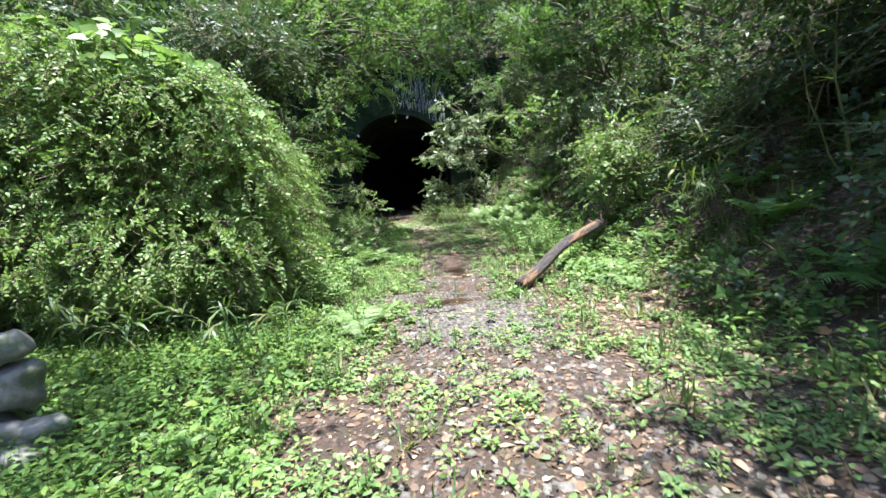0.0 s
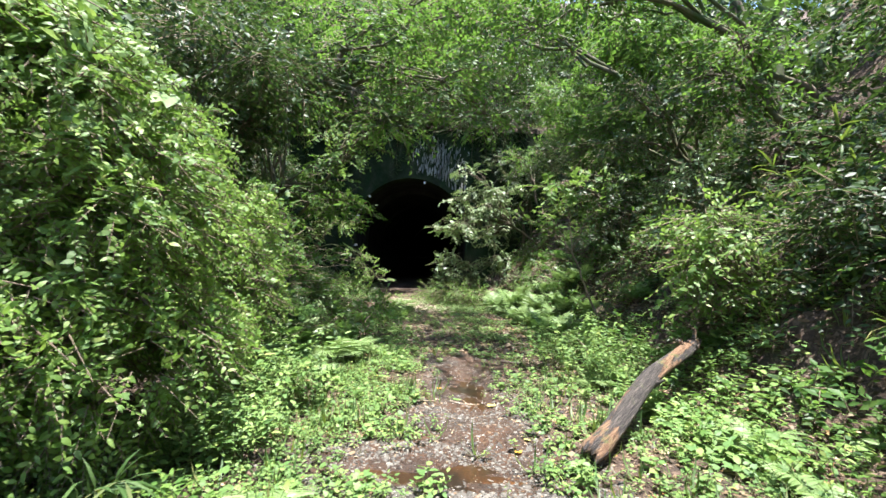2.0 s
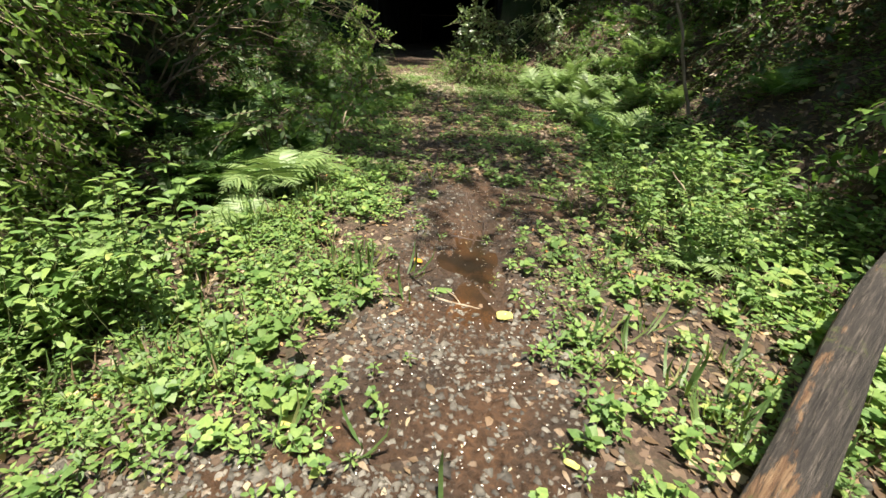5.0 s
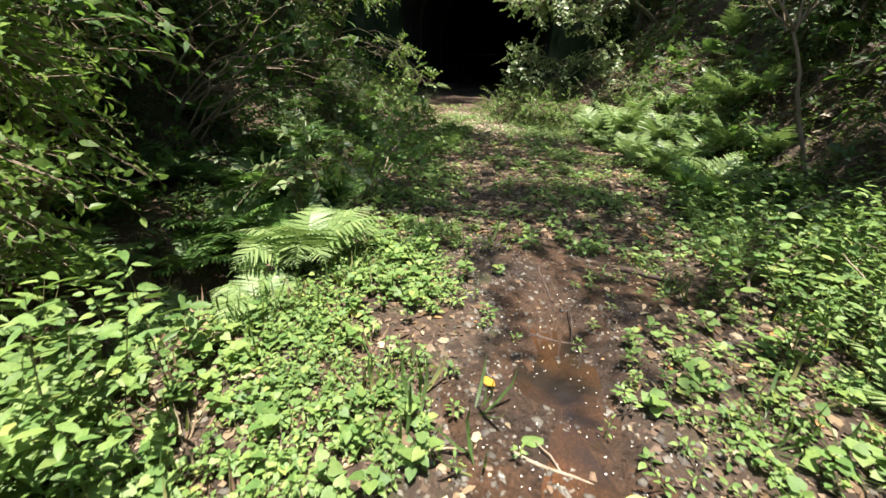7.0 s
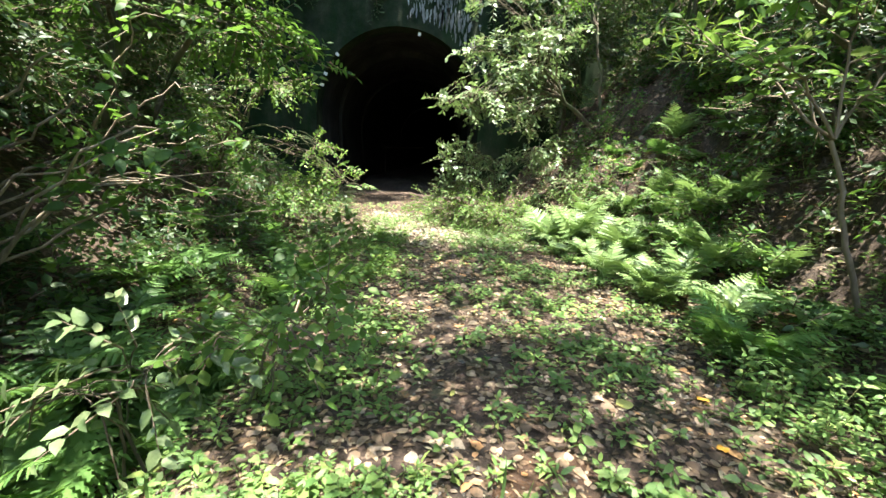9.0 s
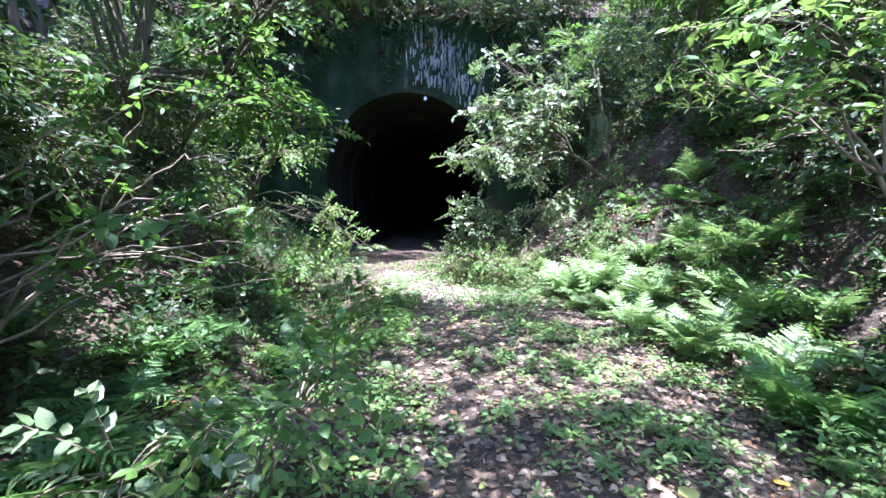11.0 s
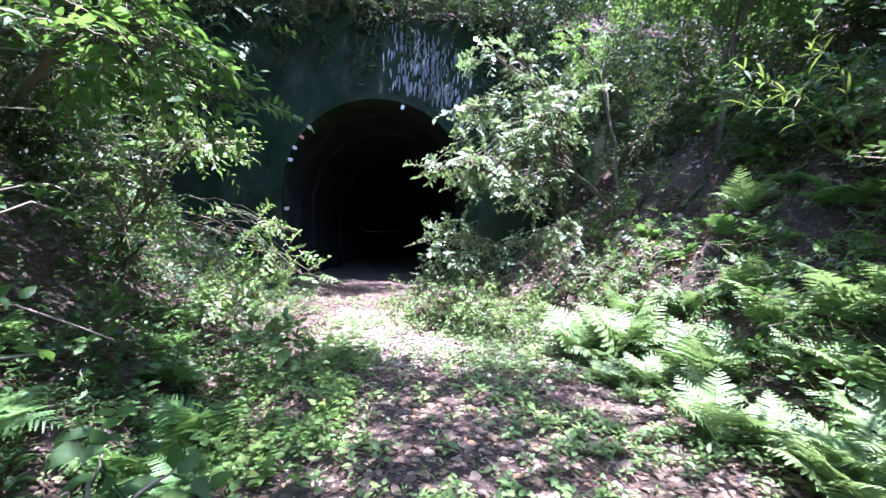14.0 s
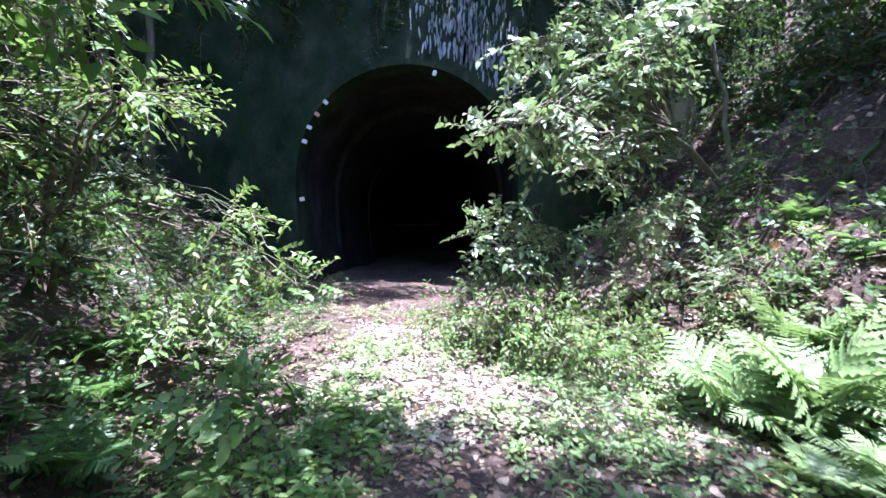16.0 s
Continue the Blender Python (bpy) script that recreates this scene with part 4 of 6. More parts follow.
# sapling beside the ferns
def sapling():
    """A crooked bare stem that forks at head height, large thin leaves spread level on its twigs."""
    r = np.random.default_rng(25)
    o = np.array([3.05, 11.12, float(height(3.05, 11.12)) - 0.05])
    root = thing("sapling", o, "thin crooked sapling with large sunlit leaves beside the ferns", "tree")
    fork = np.array([2.36, 11.07, 1.8])
    stem = np.array([o, [2.95, 11.1, 0.42], [2.78, 11.08, 0.8], [2.63, 11.1, 1.15], [2.5, 11.06, 1.5], fork]) - o
    fine = np.stack([np.interp(np.linspace(0, 5, 21), np.arange(6), stem[:, a]) for a in range(3)], -1) + r.normal(0, 0.006, (21, 3))
    part("stem", mesh_np("stem", *tubes(fine[None], np.linspace(0.026, 0.016, 21), 8), TWIG, True), root)
    lv, tw = [], []
    for tip in ((1.7, 11.0, 2.28), (2.67, 11.2, 2.2), (1.35, 11.3, 2.5), (2.2, 10.9, 2.75), (1.9, 11.6, 2.6), (2.9, 10.8, 2.7)):
        p = wander(fork - o, np.asarray(tip) - o, 8, 0.16, r)
        part("branch", mesh_np("branch", *tubes(p[None], np.linspace(0.013, 0.004, 8), 6), TWIG, True), root)
        q = np.repeat(p[3:], 2, 0)
        a, b = sprays(q, r.normal(0, 1, q.shape) * [1, 1, 0.15] + (p[-1] - p[0]), 0.28, 4, 0.125, r, LEAFTOOTH, 0.2, 1.6)
        lv.append(a)
        tw.append(b)
    tagged(part("twigwork", mesh_np("twigwork", *merge(tw), TWIG), root), kind="stuff")
    tagged(part("foliage", mesh_np("foliage", *merge(lv), LEAF_BRIGHT), root), kind="stuff")


sapling()
# small tree leaning over the tunnel's mouth, and shrubs at its foot
stand("tree", 40, 3.5, 18.9, LEAF_GLOSS_SUNLIT, 0.11, 17, pads((1.0, 17.3, 3.9), (1.2, 0.7, 1.0), 13, 6, 0.11, 0.42) + pads((0.3, 17.1, 2.75), (0.75, 0.4, 0.3), 6, 7, 0.08, 0.45) + pads((1.5, 18.3, 2.6), (0.6, 0.5, 0.5), 6, 27, 0.08, 0.45), "slender tree leaning over the tunnel mouth, sunlit leaves", 0.055, 1, LEAF6)
stand("shrub", 41, 0.8, 18.0, LEAF_GLOSS_SUNLIT, 0.10, 24, pads((0.15, 17.6, 1.25), (0.6, 0.45, 0.85), 11, 8, 0.07, 0.38) + pads((0.85, 17.8, 1.0), (0.5, 0.4, 0.6), 5, 9, 0.07, 0.4) + pads((1.6, 17.5, 1.35), (0.6, 0.4, 0.5), 5, 19, 0.06, 0.4), "glossy leafed shrub half covering the tunnel mouth", 0.022, 4, LEAF6)
stand("shrub", 42, 0.5, 16.9, LEAF_BRIGHT, 0.07, 85, [((0.4, 16.9, 0.4), (0.5, 0.5, 0.35)), ((0.9, 16.5, 0.35), (0.45, 0.4, 0.3)), ((-0.15, 17.1, 0.4), (0.4, 0.4, 0.3)), ((-0.7, 17.6, 0.35), (0.3, 0.3, 0.25))],
      "low bright shrub at the edge of the clearing", 0.02, 4, LEAF4)
stand("shrub", 45, 2.6, 18.6, LEAF_GLOSS_SUNLIT, 0.10, 18, [((1.7, 18.4, 1.5), (0.35, 0.3, 0.15)), ((2.5, 16.9, 1.0), (0.4, 0.4, 0.25))], "glossy shrub rooted in the leaf-strewn bank", 0.03, 3)
stand("tree", 46, 4.5, 17.3, LEAF_MID, 0.10, 16, pads((4.7, 16.8, 5.4), (0.9, 0.9, 0.6), 4, 21), "thin dark-stemmed tree rooted in the leaf-strewn bank", 0.06)
stand("tree", 47, 3.55, 18.8, LEAF_MID, 0.10, 18, pads((2.9, 19.0, 5.6), (0.9, 0.9, 0.6), 4, 22), "thin dark-stemmed tree rooted in the leaf-strewn bank", 0.05)
stand("shrub", 49, 5.0, 14.6, LEAF_MID, 0.10, 22, pads((4.2, 14.5, 3.2), (0.6, 1.0, 0.5), 7, 31, 0.1, 0.4), "leafy shrub hanging over the edge of the bank", 0.03, 2, LEAF4)
stand("shrub", 50, 5.0, 16.4, LEAF_MID, 0.10, 22, pads((4.3, 16.3, 3.6), (0.6, 0.9, 0.5), 7, 32, 0.1, 0.4), "leafy shrub hanging over the edge of the bank", 0.03, 2, LEAF4)
stand("shrub", 51, 5.3, 18.2, LEAF_DARK_SHADED, 0.10, 24, pads((4.7, 18.0, 4.2), (0.7, 0.9, 0.6), 7, 33, 0.1, 0.4), "leafy shrub hanging over the edge of the bank", 0.03, 2, LEAF4)
stand("shrub", 52, 3.6, 15.0, LEAF_GLOSS_SUNLIT, 0.08, 30, [((3.4, 14.9, 1.15), (0.3, 0.25, 0.15)), ((3.7, 14.5, 1.4), (0.3, 0.3, 0.15))], "small glossy shrub above the ferns", 0.012, 2, LEAF4)
# left bank by the tunnel
stand("tree", 48, -4.9, 14.0, LEAF_BRIGHT, 0.12, 11, [((-2.35, 14.4, 4.55), (0.4, 0.3, 0.15)), ((-2.2, 14.2, 5.0), (0.45, 0.35, 0.2)), ((-3.0, 14.2, 4.3), (0.45, 0.35, 0.2)), ((-3.3, 14.0, 3.7), (0.5, 0.4, 0.16)), ((-2.8, 14.4, 4.9), (0.5, 0.4, 0.2)), ((-3.5, 14.0, 4.9), (0.45, 0.4, 0.2)), ((-1.7, 14.0, 6.0), (0.8, 0.5, 0.4)), ((-0.6, 13.8, 6.9), (0.8, 0.5, 0.4)),
                                                     ((-1.4, 14.2, 7.6), (1.0, 0.6, 0.5)), ((0.3, 14.0, 6.4), (0.6, 0.4, 0.3)), ((-1.0, 14.0, 5.4), (0.5, 0.35, 0.25)), ((-2.0, 14.3, 5.2), (0.5, 0.35, 0.25))], "slim tree with bright sunlit leaves reaching over the path", 0.05, 1, LEAF6)
stand("shrub", 43, -4.9, 16.4, LEAF_BRIGHT, 0.095, 24, pads((-4.2, 15.8, 2.3), (0.8, 0.6, 0.9), 7, 10, 0.08) + [((-3.0, 16.3, 1.6), (0.4, 0.35, 0.12)), ((-2.65, 16.5, 1.2), (0.35, 0.3, 0.12)), ((-2.3, 16.6, 0.85), (0.32, 0.3, 0.12)), ((-3.4, 16.3, 0.7), (0.7, 0.45, 0.2)), ((-3.6, 15.9, 2.6), (0.5, 0.4, 0.12)), ((-4.0, 15.4, 3.2), (0.6, 0.5, 0.12))], "spreading shrub cascading towards the tunnel mouth", 0.04, 3, LEAF4)
stand("tree", 44, -5.6, 14.6, LEAF_MID, 0.14, 11, pads((-3.7, 13.9, 3.4), (1.1, 1.0, 1.0), 7, 11, 0.08) + [((-2.75, 14.4, 2.75), (0.5, 0.35, 0.14)), ((-3.2, 14.2, 3.2), (0.5, 0.4, 0.14))] + pads((-5.2, 14.3, 5.6), (1.1, 1.2, 0.7), 11, 12, 0.2, 0.6), "broadleaf tree reaching over the cutting with sunlit sprays", 0.08, 1, LEAF4)
for j, (cx, cy, cz, rx, ry, rz, mt) in enumerate(((-3.3, 10.2, 4.7, 0.8, 0.7, 0.7, LEAF_DARK_SHADED), (-3.3, 8.7, 4.6, 0.8, 0.8, 0.5, LEAF_DARK_SHADED), (-4.6, 9.4, 2.2, 0.8, 0.9, 0.7, LEAF_DARK_SHADED), (-5.1, 11.4, 2.8, 0.9, 1.0, 0.7, LEAF_DARK_SHADED), (-4.8, 8.6, 3.4, 1.2, 1.1, 0.8, LEAF_DARK_SHADED), (-4.9, 10.6, 4.2, 1.3, 1.2, 0.8, LEAF_DARK_SHADED), (-5.4, 12.8, 2.6, 0.8, 0.9, 0.5, LEAF_DARK_SHADED),
                                                  (-5.8, 7.0, 4.4, 1.3, 1.2, 0.8, LEAF_DARK_SHADED), (-6.2, 16.6, 4.2, 1.2, 1.1, 0.8, LEAF_DARK_SHADED), (-7.2, 18.4, 3.2, 0.9, 0.9, 0.6, LEAF_DARK_SHADED), (-7.6, 20.4, 2.6, 0.9, 0.8, 0.6, LEAF_DARK_SHADED))):
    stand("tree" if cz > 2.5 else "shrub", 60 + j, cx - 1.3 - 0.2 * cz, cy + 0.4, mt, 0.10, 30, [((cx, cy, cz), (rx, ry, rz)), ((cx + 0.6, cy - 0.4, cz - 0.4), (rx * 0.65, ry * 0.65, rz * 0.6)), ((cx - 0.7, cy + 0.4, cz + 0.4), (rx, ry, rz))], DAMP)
# crowns high over the path
stand("shrub", 70, -1.75, 10.4, LEAF_BRIGHT, 0.085, 10, [((-1.5, 10.25, 0.58), (0.25, 0.2, 0.08)), ((-1.3, 10.45, 0.66), (0.2, 0.2, 0.08)), ((-1.75, 10.3, 0.45), (0.25, 0.25, 0.1))], "young shoot with rounded leaves beside the ditch", 0.01, 2, LEAF8)
stand("shrub", 71, -2.2, 10.0, LEAF_GLOSS_SUNLIT, 0.10, 12, [((-2.05, 9.9, 0.42), (0.3, 0.25, 0.14)), ((-2.35, 9.75, 0.35), (0.25, 0.25, 0.12))], "low shrub with shiny leathery leaves in the ditch", 0.012, 2, LEAF6)
stand("shrub", 73, -2.1, 15.2, LEAF_HERB, 0.11, 9, [((-2.0, 15.05, 0.36), (0.22, 0.2, 0.07)), ((-2.25, 14.8, 0.28), (0.22, 0.2, 0.07))], "low plant with large rounded leaves at the edge of the clearing", 0.01, 2, LEAF8)
stand("tree", 80, -7.0, 11.0, LEAF_MID, 0.10, 20, [((-1.3, 9.8, 5.2), (1.2, 0.7, 0.5)), ((-0.3, 10.0, 4.7), (0.9, 0.5, 0.5)), ((-1.2, 10.0, 4.0), (0.9, 0.4, 0.4)), ((0.5, 10.2, 4.2), (0.6, 0.4, 0.3)), ((-2.2, 10.8, 6.4), (1.3, 1.1, 0.5)), ((-0.6, 11.1, 6.9), (0.7, 0.5, 0.4)), ((-2.0, 12.2, 6.8), (1.2, 0.9, 0.5)), ((0.2, 11.9, 7.0), (0.8, 0.5, 0.3))], CANOPY, 0.13)
stand("tree", 81, -7.4, 2.0, LEAF_MID, 0.12, 6, [((-3.2, 2.0, 5.4), (1.3, 1.2, 0.5)), ((-2.0, 2.9, 5.8), (0.9, 0.7, 0.4)), ((-1.7, 1.8, 5.4), (0.9, 0.9, 0.4)), ((-4.6, 2.8, 6.2), (1.4, 1.3, 0.6)), ((-2.8, 0.4, 6.0), (1.3, 1.2, 0.5))], CANOPY, 0.14)
stand("tree", 82, 6.6, 10.2, LEAF_MID, 0.11, 17, [((2.0, 9.4, 6.2), (1.1, 0.8, 0.5)), ((1.0, 10.5, 6.9), (1.1, 0.8, 0.45)), ((0.9, 9.9, 5.4), (0.9, 0.5, 0.4)), ((0.4, 8.7, 6.6), (1.0, 0.7, 0.4)), ((3.4, 9.4, 6.6), (1.0, 0.8, 0.4)), ((2.7, 10.2, 6.0), (0.9, 0.6, 0.35)), ((0.75, 7.3, 6.8), (0.45, 0.3, 0.2)), ((1.6, 7.9, 6.9), (0.5, 0.3, 0.2))], CANOPY, 0.07)
stand("tree", 84, 6.0, 12.8, LEAF_MID, 0.11, 19, [((-0.7, 12.3, 7.2), (1.3, 0.6, 0.4)), ((1.0, 12.2, 7.3), (1.0, 0.6, 0.4)), ((0.2, 13.0, 7.5), (1.2, 0.4, 0.3)), ((-0.9, 13.6, 8.0), (0.9, 0.5, 0.3)), ((0.9, 13.5, 8.1), (0.7, 0.4, 0.3)), ((0.95, 14.4, 8.4), (0.5, 0.35, 0.3)), ((1.7, 13.6, 8.0), (0.4, 0.35, 0.3))], CANOPY, 0.08)
stand("tree", 83, 6.4, 16.4, LEAF_MID, 0.12, 34, [((4.8, 13.4, 7.4), (1.2, 1.1, 0.5)), ((5.4, 14.6, 7.8), (1.4, 1.2, 0.6)), ((4.9, 15.8, 8.2), (1.0, 0.9, 0.5)), ((4.0, 17.6, 7.4), (1.1, 1.0, 0.4)), ((5.2, 15.2, 5.8), (1.2, 1.0, 0.5)), ((5.0, 16.8, 6.2), (1.3, 1.2, 0.6)), ((4.4, 18.6, 6.8), (1.0, 0.8, 0.4))], CANOPY, 0.12)
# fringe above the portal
stand("shrub", 84, -4.4, 22.9, LEAF_DARK_SHADED, 0.11, 30, [((-4.6, 22.0, 8.0), (1.1, 0.7, 0.6)), ((-6.2, 22.2, 7.8), (1.2, 0.7, 0.7)), ((-4.4, 21.4, 7.0), (0.6, 0.4, 0.4)), ((-3.0, 22.2, 8.4), (1.0, 0.7, 0.6))], "dark shrub hanging over the top of the portal", 0.06, 2)
stand("shrub", 85, 0.6, 22.9, LEAF_DARK_SHADED, 0.11, 24, [((-2.2, 22.1, 7.9), (0.9, 0.5, 0.5)), ((0.2, 21.9, 7.6), (0.7, 0.5, 0.4)), ((1.8, 21.7, 7.3), (0.8, 0.5, 0.5)), ((-1.0, 22.3, 8.5), (1.0, 0.7, 0.6)), ((0.8, 22.0, 8.3), (1.0, 0.8, 0.7)), ((2.4, 22.0, 7.9), (1.1, 0.8, 0.7))], "dark shrub hanging over the top of the portal", 0.06, 2)
stand("tree", 87, -6.0, 23.4, LEAF_DARK_SHADED, 0.13, 24, [((-2.6, 19.4, 9.8), (1.5, 0.8, 0.5)), ((-0.6, 19.9, 10.2), (1.2, 0.6, 0.4)), ((-4.2, 18.6, 9.6), (1.4, 1.0, 0.5)), ((-5.6, 21.2, 10.2), (1.6, 1.1, 0.8)), ((-3.4, 21.0, 10.8), (1.4, 1.0, 0.7)), ((-7.6, 20.6, 9.8), (1.6, 1.3, 0.9)), ((-5.0, 22.6, 12.2), (2.0, 1.2, 1.0))], "dark tree leaning out above the portal", 0.13)
stand("tree", 88, 2.4, 23.6, LEAF_DARK_SHADED, 0.13, 10, [((2.8, 21.6, 10.2), (1.4, 1.0, 0.8)), ((0.4, 22.4, 11.2), (1.4, 0.7, 0.7)), ((3.6, 21.0, 8.4), (1.2, 1.0, 0.8))], "dark tree leaning out above the portal", 0.13)
stand("shrub", 86, 3.4, 21.6, LEAF_DARK_SHADED, 0.11, 30, [((2.6, 21.2, 3.6), (0.9, 0.8, 0.6)), ((3.4, 20.6, 5.0), (1.1, 1.0, 0.7)), ((2.4, 21.4, 6.0), (1.0, 0.6, 0.6)), ((4.6, 19.8, 6.0), (1.2, 1.1, 0.7))], "dark evergreen crowding the side of the portal", 0.06, 2)


# ---- woods behind ----
def woods(name, spots, mat, label, seed, leaf=0.16, per=520):
    r = np.random.default_rng(seed)
    lv, tr = [], []
    for x, y, up, rad in spots:
        z = float(height(x, y))
        tr.append(tubes(wander((x, y, z - 0.3), (x + r.normal(0, 0.5), y + r.normal(0, 0.5), z + up), 7, 0.08, r)[None], np.linspace(0.13, 0.05, 7), 6))
        for _ in range(4):
            c = np.array([x, y, z + up]) + r.normal(0, 1, 3) * [rad * 0.6, rad * 0.6, rad * 0.55]
            p, w = cluster_points(c, (rad * 0.7, rad * 0.7, rad * 0.45), per // 36, r, 0.5)
            lv.append(sprays(p, w, 0.8, 9, leaf, r, LEAF2, 0.3)[0])
    ob = new(name, mesh_np(name, *merge(lv), mat))
    tagged(ob, label, "woods", kind="stuff")
    tk = new("trunks", mesh_np("trunks", *merge(tr), BARK, True))
    tagged(tk, "dark trunks of the trees up the slope", "woods", kind="stuff")


r_ = np.random.default_rng(5)
spots = []
for _ in range(70):
    x0, y0 = r_.uniform(6.0, 14), r_.uniform(-6, 26)
    spots.append((x0 + 2.5 * (6 < y0 < 10), y0, r_.uniform(0.8, 5.5), r_.uniform(1.4, 2.3)))
for _ in range(70):
    spots.append((r_.uniform(-15, -7.0), r_.uniform(-4, 26), r_.uniform(0.8, 5.5), r_.uniform(1.4, 2.3)))
for _ in range(90):
    y0 = r_.uniform(23.8, 31)
    spots.append((r_.uniform(-12, 10), y0, r_.uniform(0.3, 1.6 + 0.35 * (y0 - 23)), r_.uniform(1.3, 2.0)))
for _ in range(30):
    spots.append((r_.uniform(-16, 16), r_.uniform(-20, -9), r_.uniform(2, 8), r_.uniform(1.6, 2.6)))
for _ in range(36):
    spots.append((r_.uniform(-17, -8.0), r_.uniform(8, 30), r_.uniform(4.0, 7.5), r_.uniform(1.6, 2.4)))
for _ in range(34):
    spots.append((r_.uniform(-16, 4), r_.uniform(27, 36), r_.uniform(3.5, 8.0), r_.uniform(1.8, 2.6)))
for _ in range(34):
    spots.append((r_.uniform(-18, -9), r_.uniform(10, 32), r_.uniform(7, 12), r_.uniform(1.8, 2.6)))
# woods use the leaf colour darkened to imitate shade
woods("woods", spots, LEAF_DARK_SHADED, "dense dark green woods covering the slopes", 3, 0.22, 640)


def drape(name, n, x0, x1, y0, y1, keep, mat, label, seed, leaf=0.09, off=0.35):
    """Creepers and seedlings that cover a slope."""
    r = np.random.default_rng(seed)
    x, y = r.uniform(x0, x1, n), r.uniform(y0, y1, n)
    ok = r.random(n) < keep(x, y)
    x, y = x[ok], y[ok]
    e = 0.1
    nr = unit(np.stack([-(height(x + e, y) - height(x - e, y)) / (2 * e), -(height(x, y + e) - height(x, y - e)) / (2 * e), np.ones(len(x))], -1))
    p = np.stack([x, y, height(x, y)], -1) + nr * (off * r.random((len(x), 1)) ** 1.5)
    w = nr + r.normal(0, 0.6, (len(x), 3))
    lv, tw = sprays(p, w, 0.34, 8, leaf, r, LEAF2, 0.5)
    tagged(new(name, mesh_np(name, *lv, mat)), label, "creeper", kind="stuff")
    tagged(new("creeper_stems", mesh_np("creeper_stems", *tw, TWIG)), "thin woody stems of creepers on the slope", "creeper", kind="stuff")


def clumps_of(x, y, s, cut):
    f = np.sin(x * 1.7 * s + 1.3 * np.sin(y * 1.1 * s)) + np.sin(y * 1.9 * s + 0.8 * np.sin(x * 2.1 * s)) + 0.6 * np.sin(3.7 * s * (x + y))
    return np.clip((f - cut) * 1.5, 0, 1)


drape("creepers", 5200, 2.6, 8.5, -2, 12.5, lambda x, y: (0.06 + 0.94 * clumps_of(x, y, 1.0, -0.2)) * np.where((y > 5.5) & (y < 9) & (x < 3.7), 0.15, 1.0), LEAF_DARK_SHADED, "dark creepers and seedlings covering the bank", 91)
drape("creepers", 1700, 2.6, 7.5, 2, 12.5, lambda x, y: clumps_of(x + 2, y, 1.2, 0.1), LEAF_MID, "green creepers in clumps on the bank", 92, 0.10, 0.6)
drape("creepers", 3400, 2.6, 7.5, 12.5, 22, lambda x, y: 0.12 + 0.8 * clumps_of(x, y, 1.5, 0.0), LEAF_MID, "green seedlings and creepers rooted in the steep bank", 93, 0.085, 0.3)
drape("creepers", 2000, 2.8, 6.8, 12.5, 21, lambda x, y: clumps_of(x + 1.7, y, 1.8, 0.6), LEAF_DARK_SHADED, "dark seedlings rooted in the steep bank", 96, 0.10, 0.4)
drape("creepers", 6500, 4.6, 9.5, 3, 22, lambda x, y: 0.35 + 0.65 * clumps_of(x, y, 0.9, -0.6), LEAF_DARK_SHADED, "dark creepers covering the top of the bank", 98, 0.12, 0.7)
drape("creepers", 3000, -9.0, 7.0, 22.65, 29, lambda x, y: 0.9 + 0 * x, LEAF_DARK_SHADED, "dark creepers covering the slope above the portal", 97, 0.14, 0.7)
drape("creepers", 5200, -9.5, -3.6, 7.5, 22, lambda x, y: 0.1 + 0.9 * clumps_of(x, y, 1.0, -0.4), LEAF_DARK_SHADED, "dark creepers covering the damp bank", 94, 0.10, 0.5)
drape("creepers", 2200, -8.5, -3.4, 8, 21, lambda x, y: clumps_of(x + 1, y, 1.2, 0.2), LEAF_MID, "green creepers in clumps on the damp bank", 95, 0.10, 0.6)


# ---- lime on the portal ----
r6 = np.random.default_rng(66)
n_ = 460
lx = r6.normal(-0.55, 0.6, n_)
lz = r6.uniform(5.2, 7.3, n_) - 0.35 * np.clip(lx + 0.9, -1, 1.5)
ok_ = (np.hypot(lx - TX, lz - (TH - TW)) > TW + 0.25) & (lx < 1.0)
lx, lz = lx[ok_], lz[ok_]
m_ = len(lx)
down = np.stack([r6.normal(0, 0.06, m_), np.zeros(m_), -np.ones(m_)], -1)
out_ = np.repeat(np.array([[0, -1.0, 0]]), m_, 0)
SPLASH = (np.array([[0, 0, 0], [0.15, 0.09, 0], [0.35, 0.06, 0], [0.55, 0.1, 0], [0.8, 0.05, 0], [1, 0, 0], [0.8, -0.06, 0], [0.6, -0.05, 0], [0.4, -0.1, 0], [0.15, -0.06, 0]]), [np.arange(10)[None]])
size_ = np.minimum(0.19 * r6.lognormal(-0.1, 0.6, m_), 0.45)
ok_ = np.hypot(lx - TX, lz - size_ - (TH - TW)) > TW + 0.2
lx, lz, size_, down, out_ = lx[ok_], lz[ok_], size_[ok_], down[ok_], out_[ok_]
m_ = len(lx)
lime = leaves(SPLASH, np.stack([lx, np.full(m_, TY - 0.006), lz], -1), down, out_, size_, r6.uniform(0.4, 1.3, m_))
tagged(new("lime_streaks", mesh_np("lime_streaks", *lime, LIME)), "white lime streaks dripping down the portal wall", "lime deposit", kind="stuff")


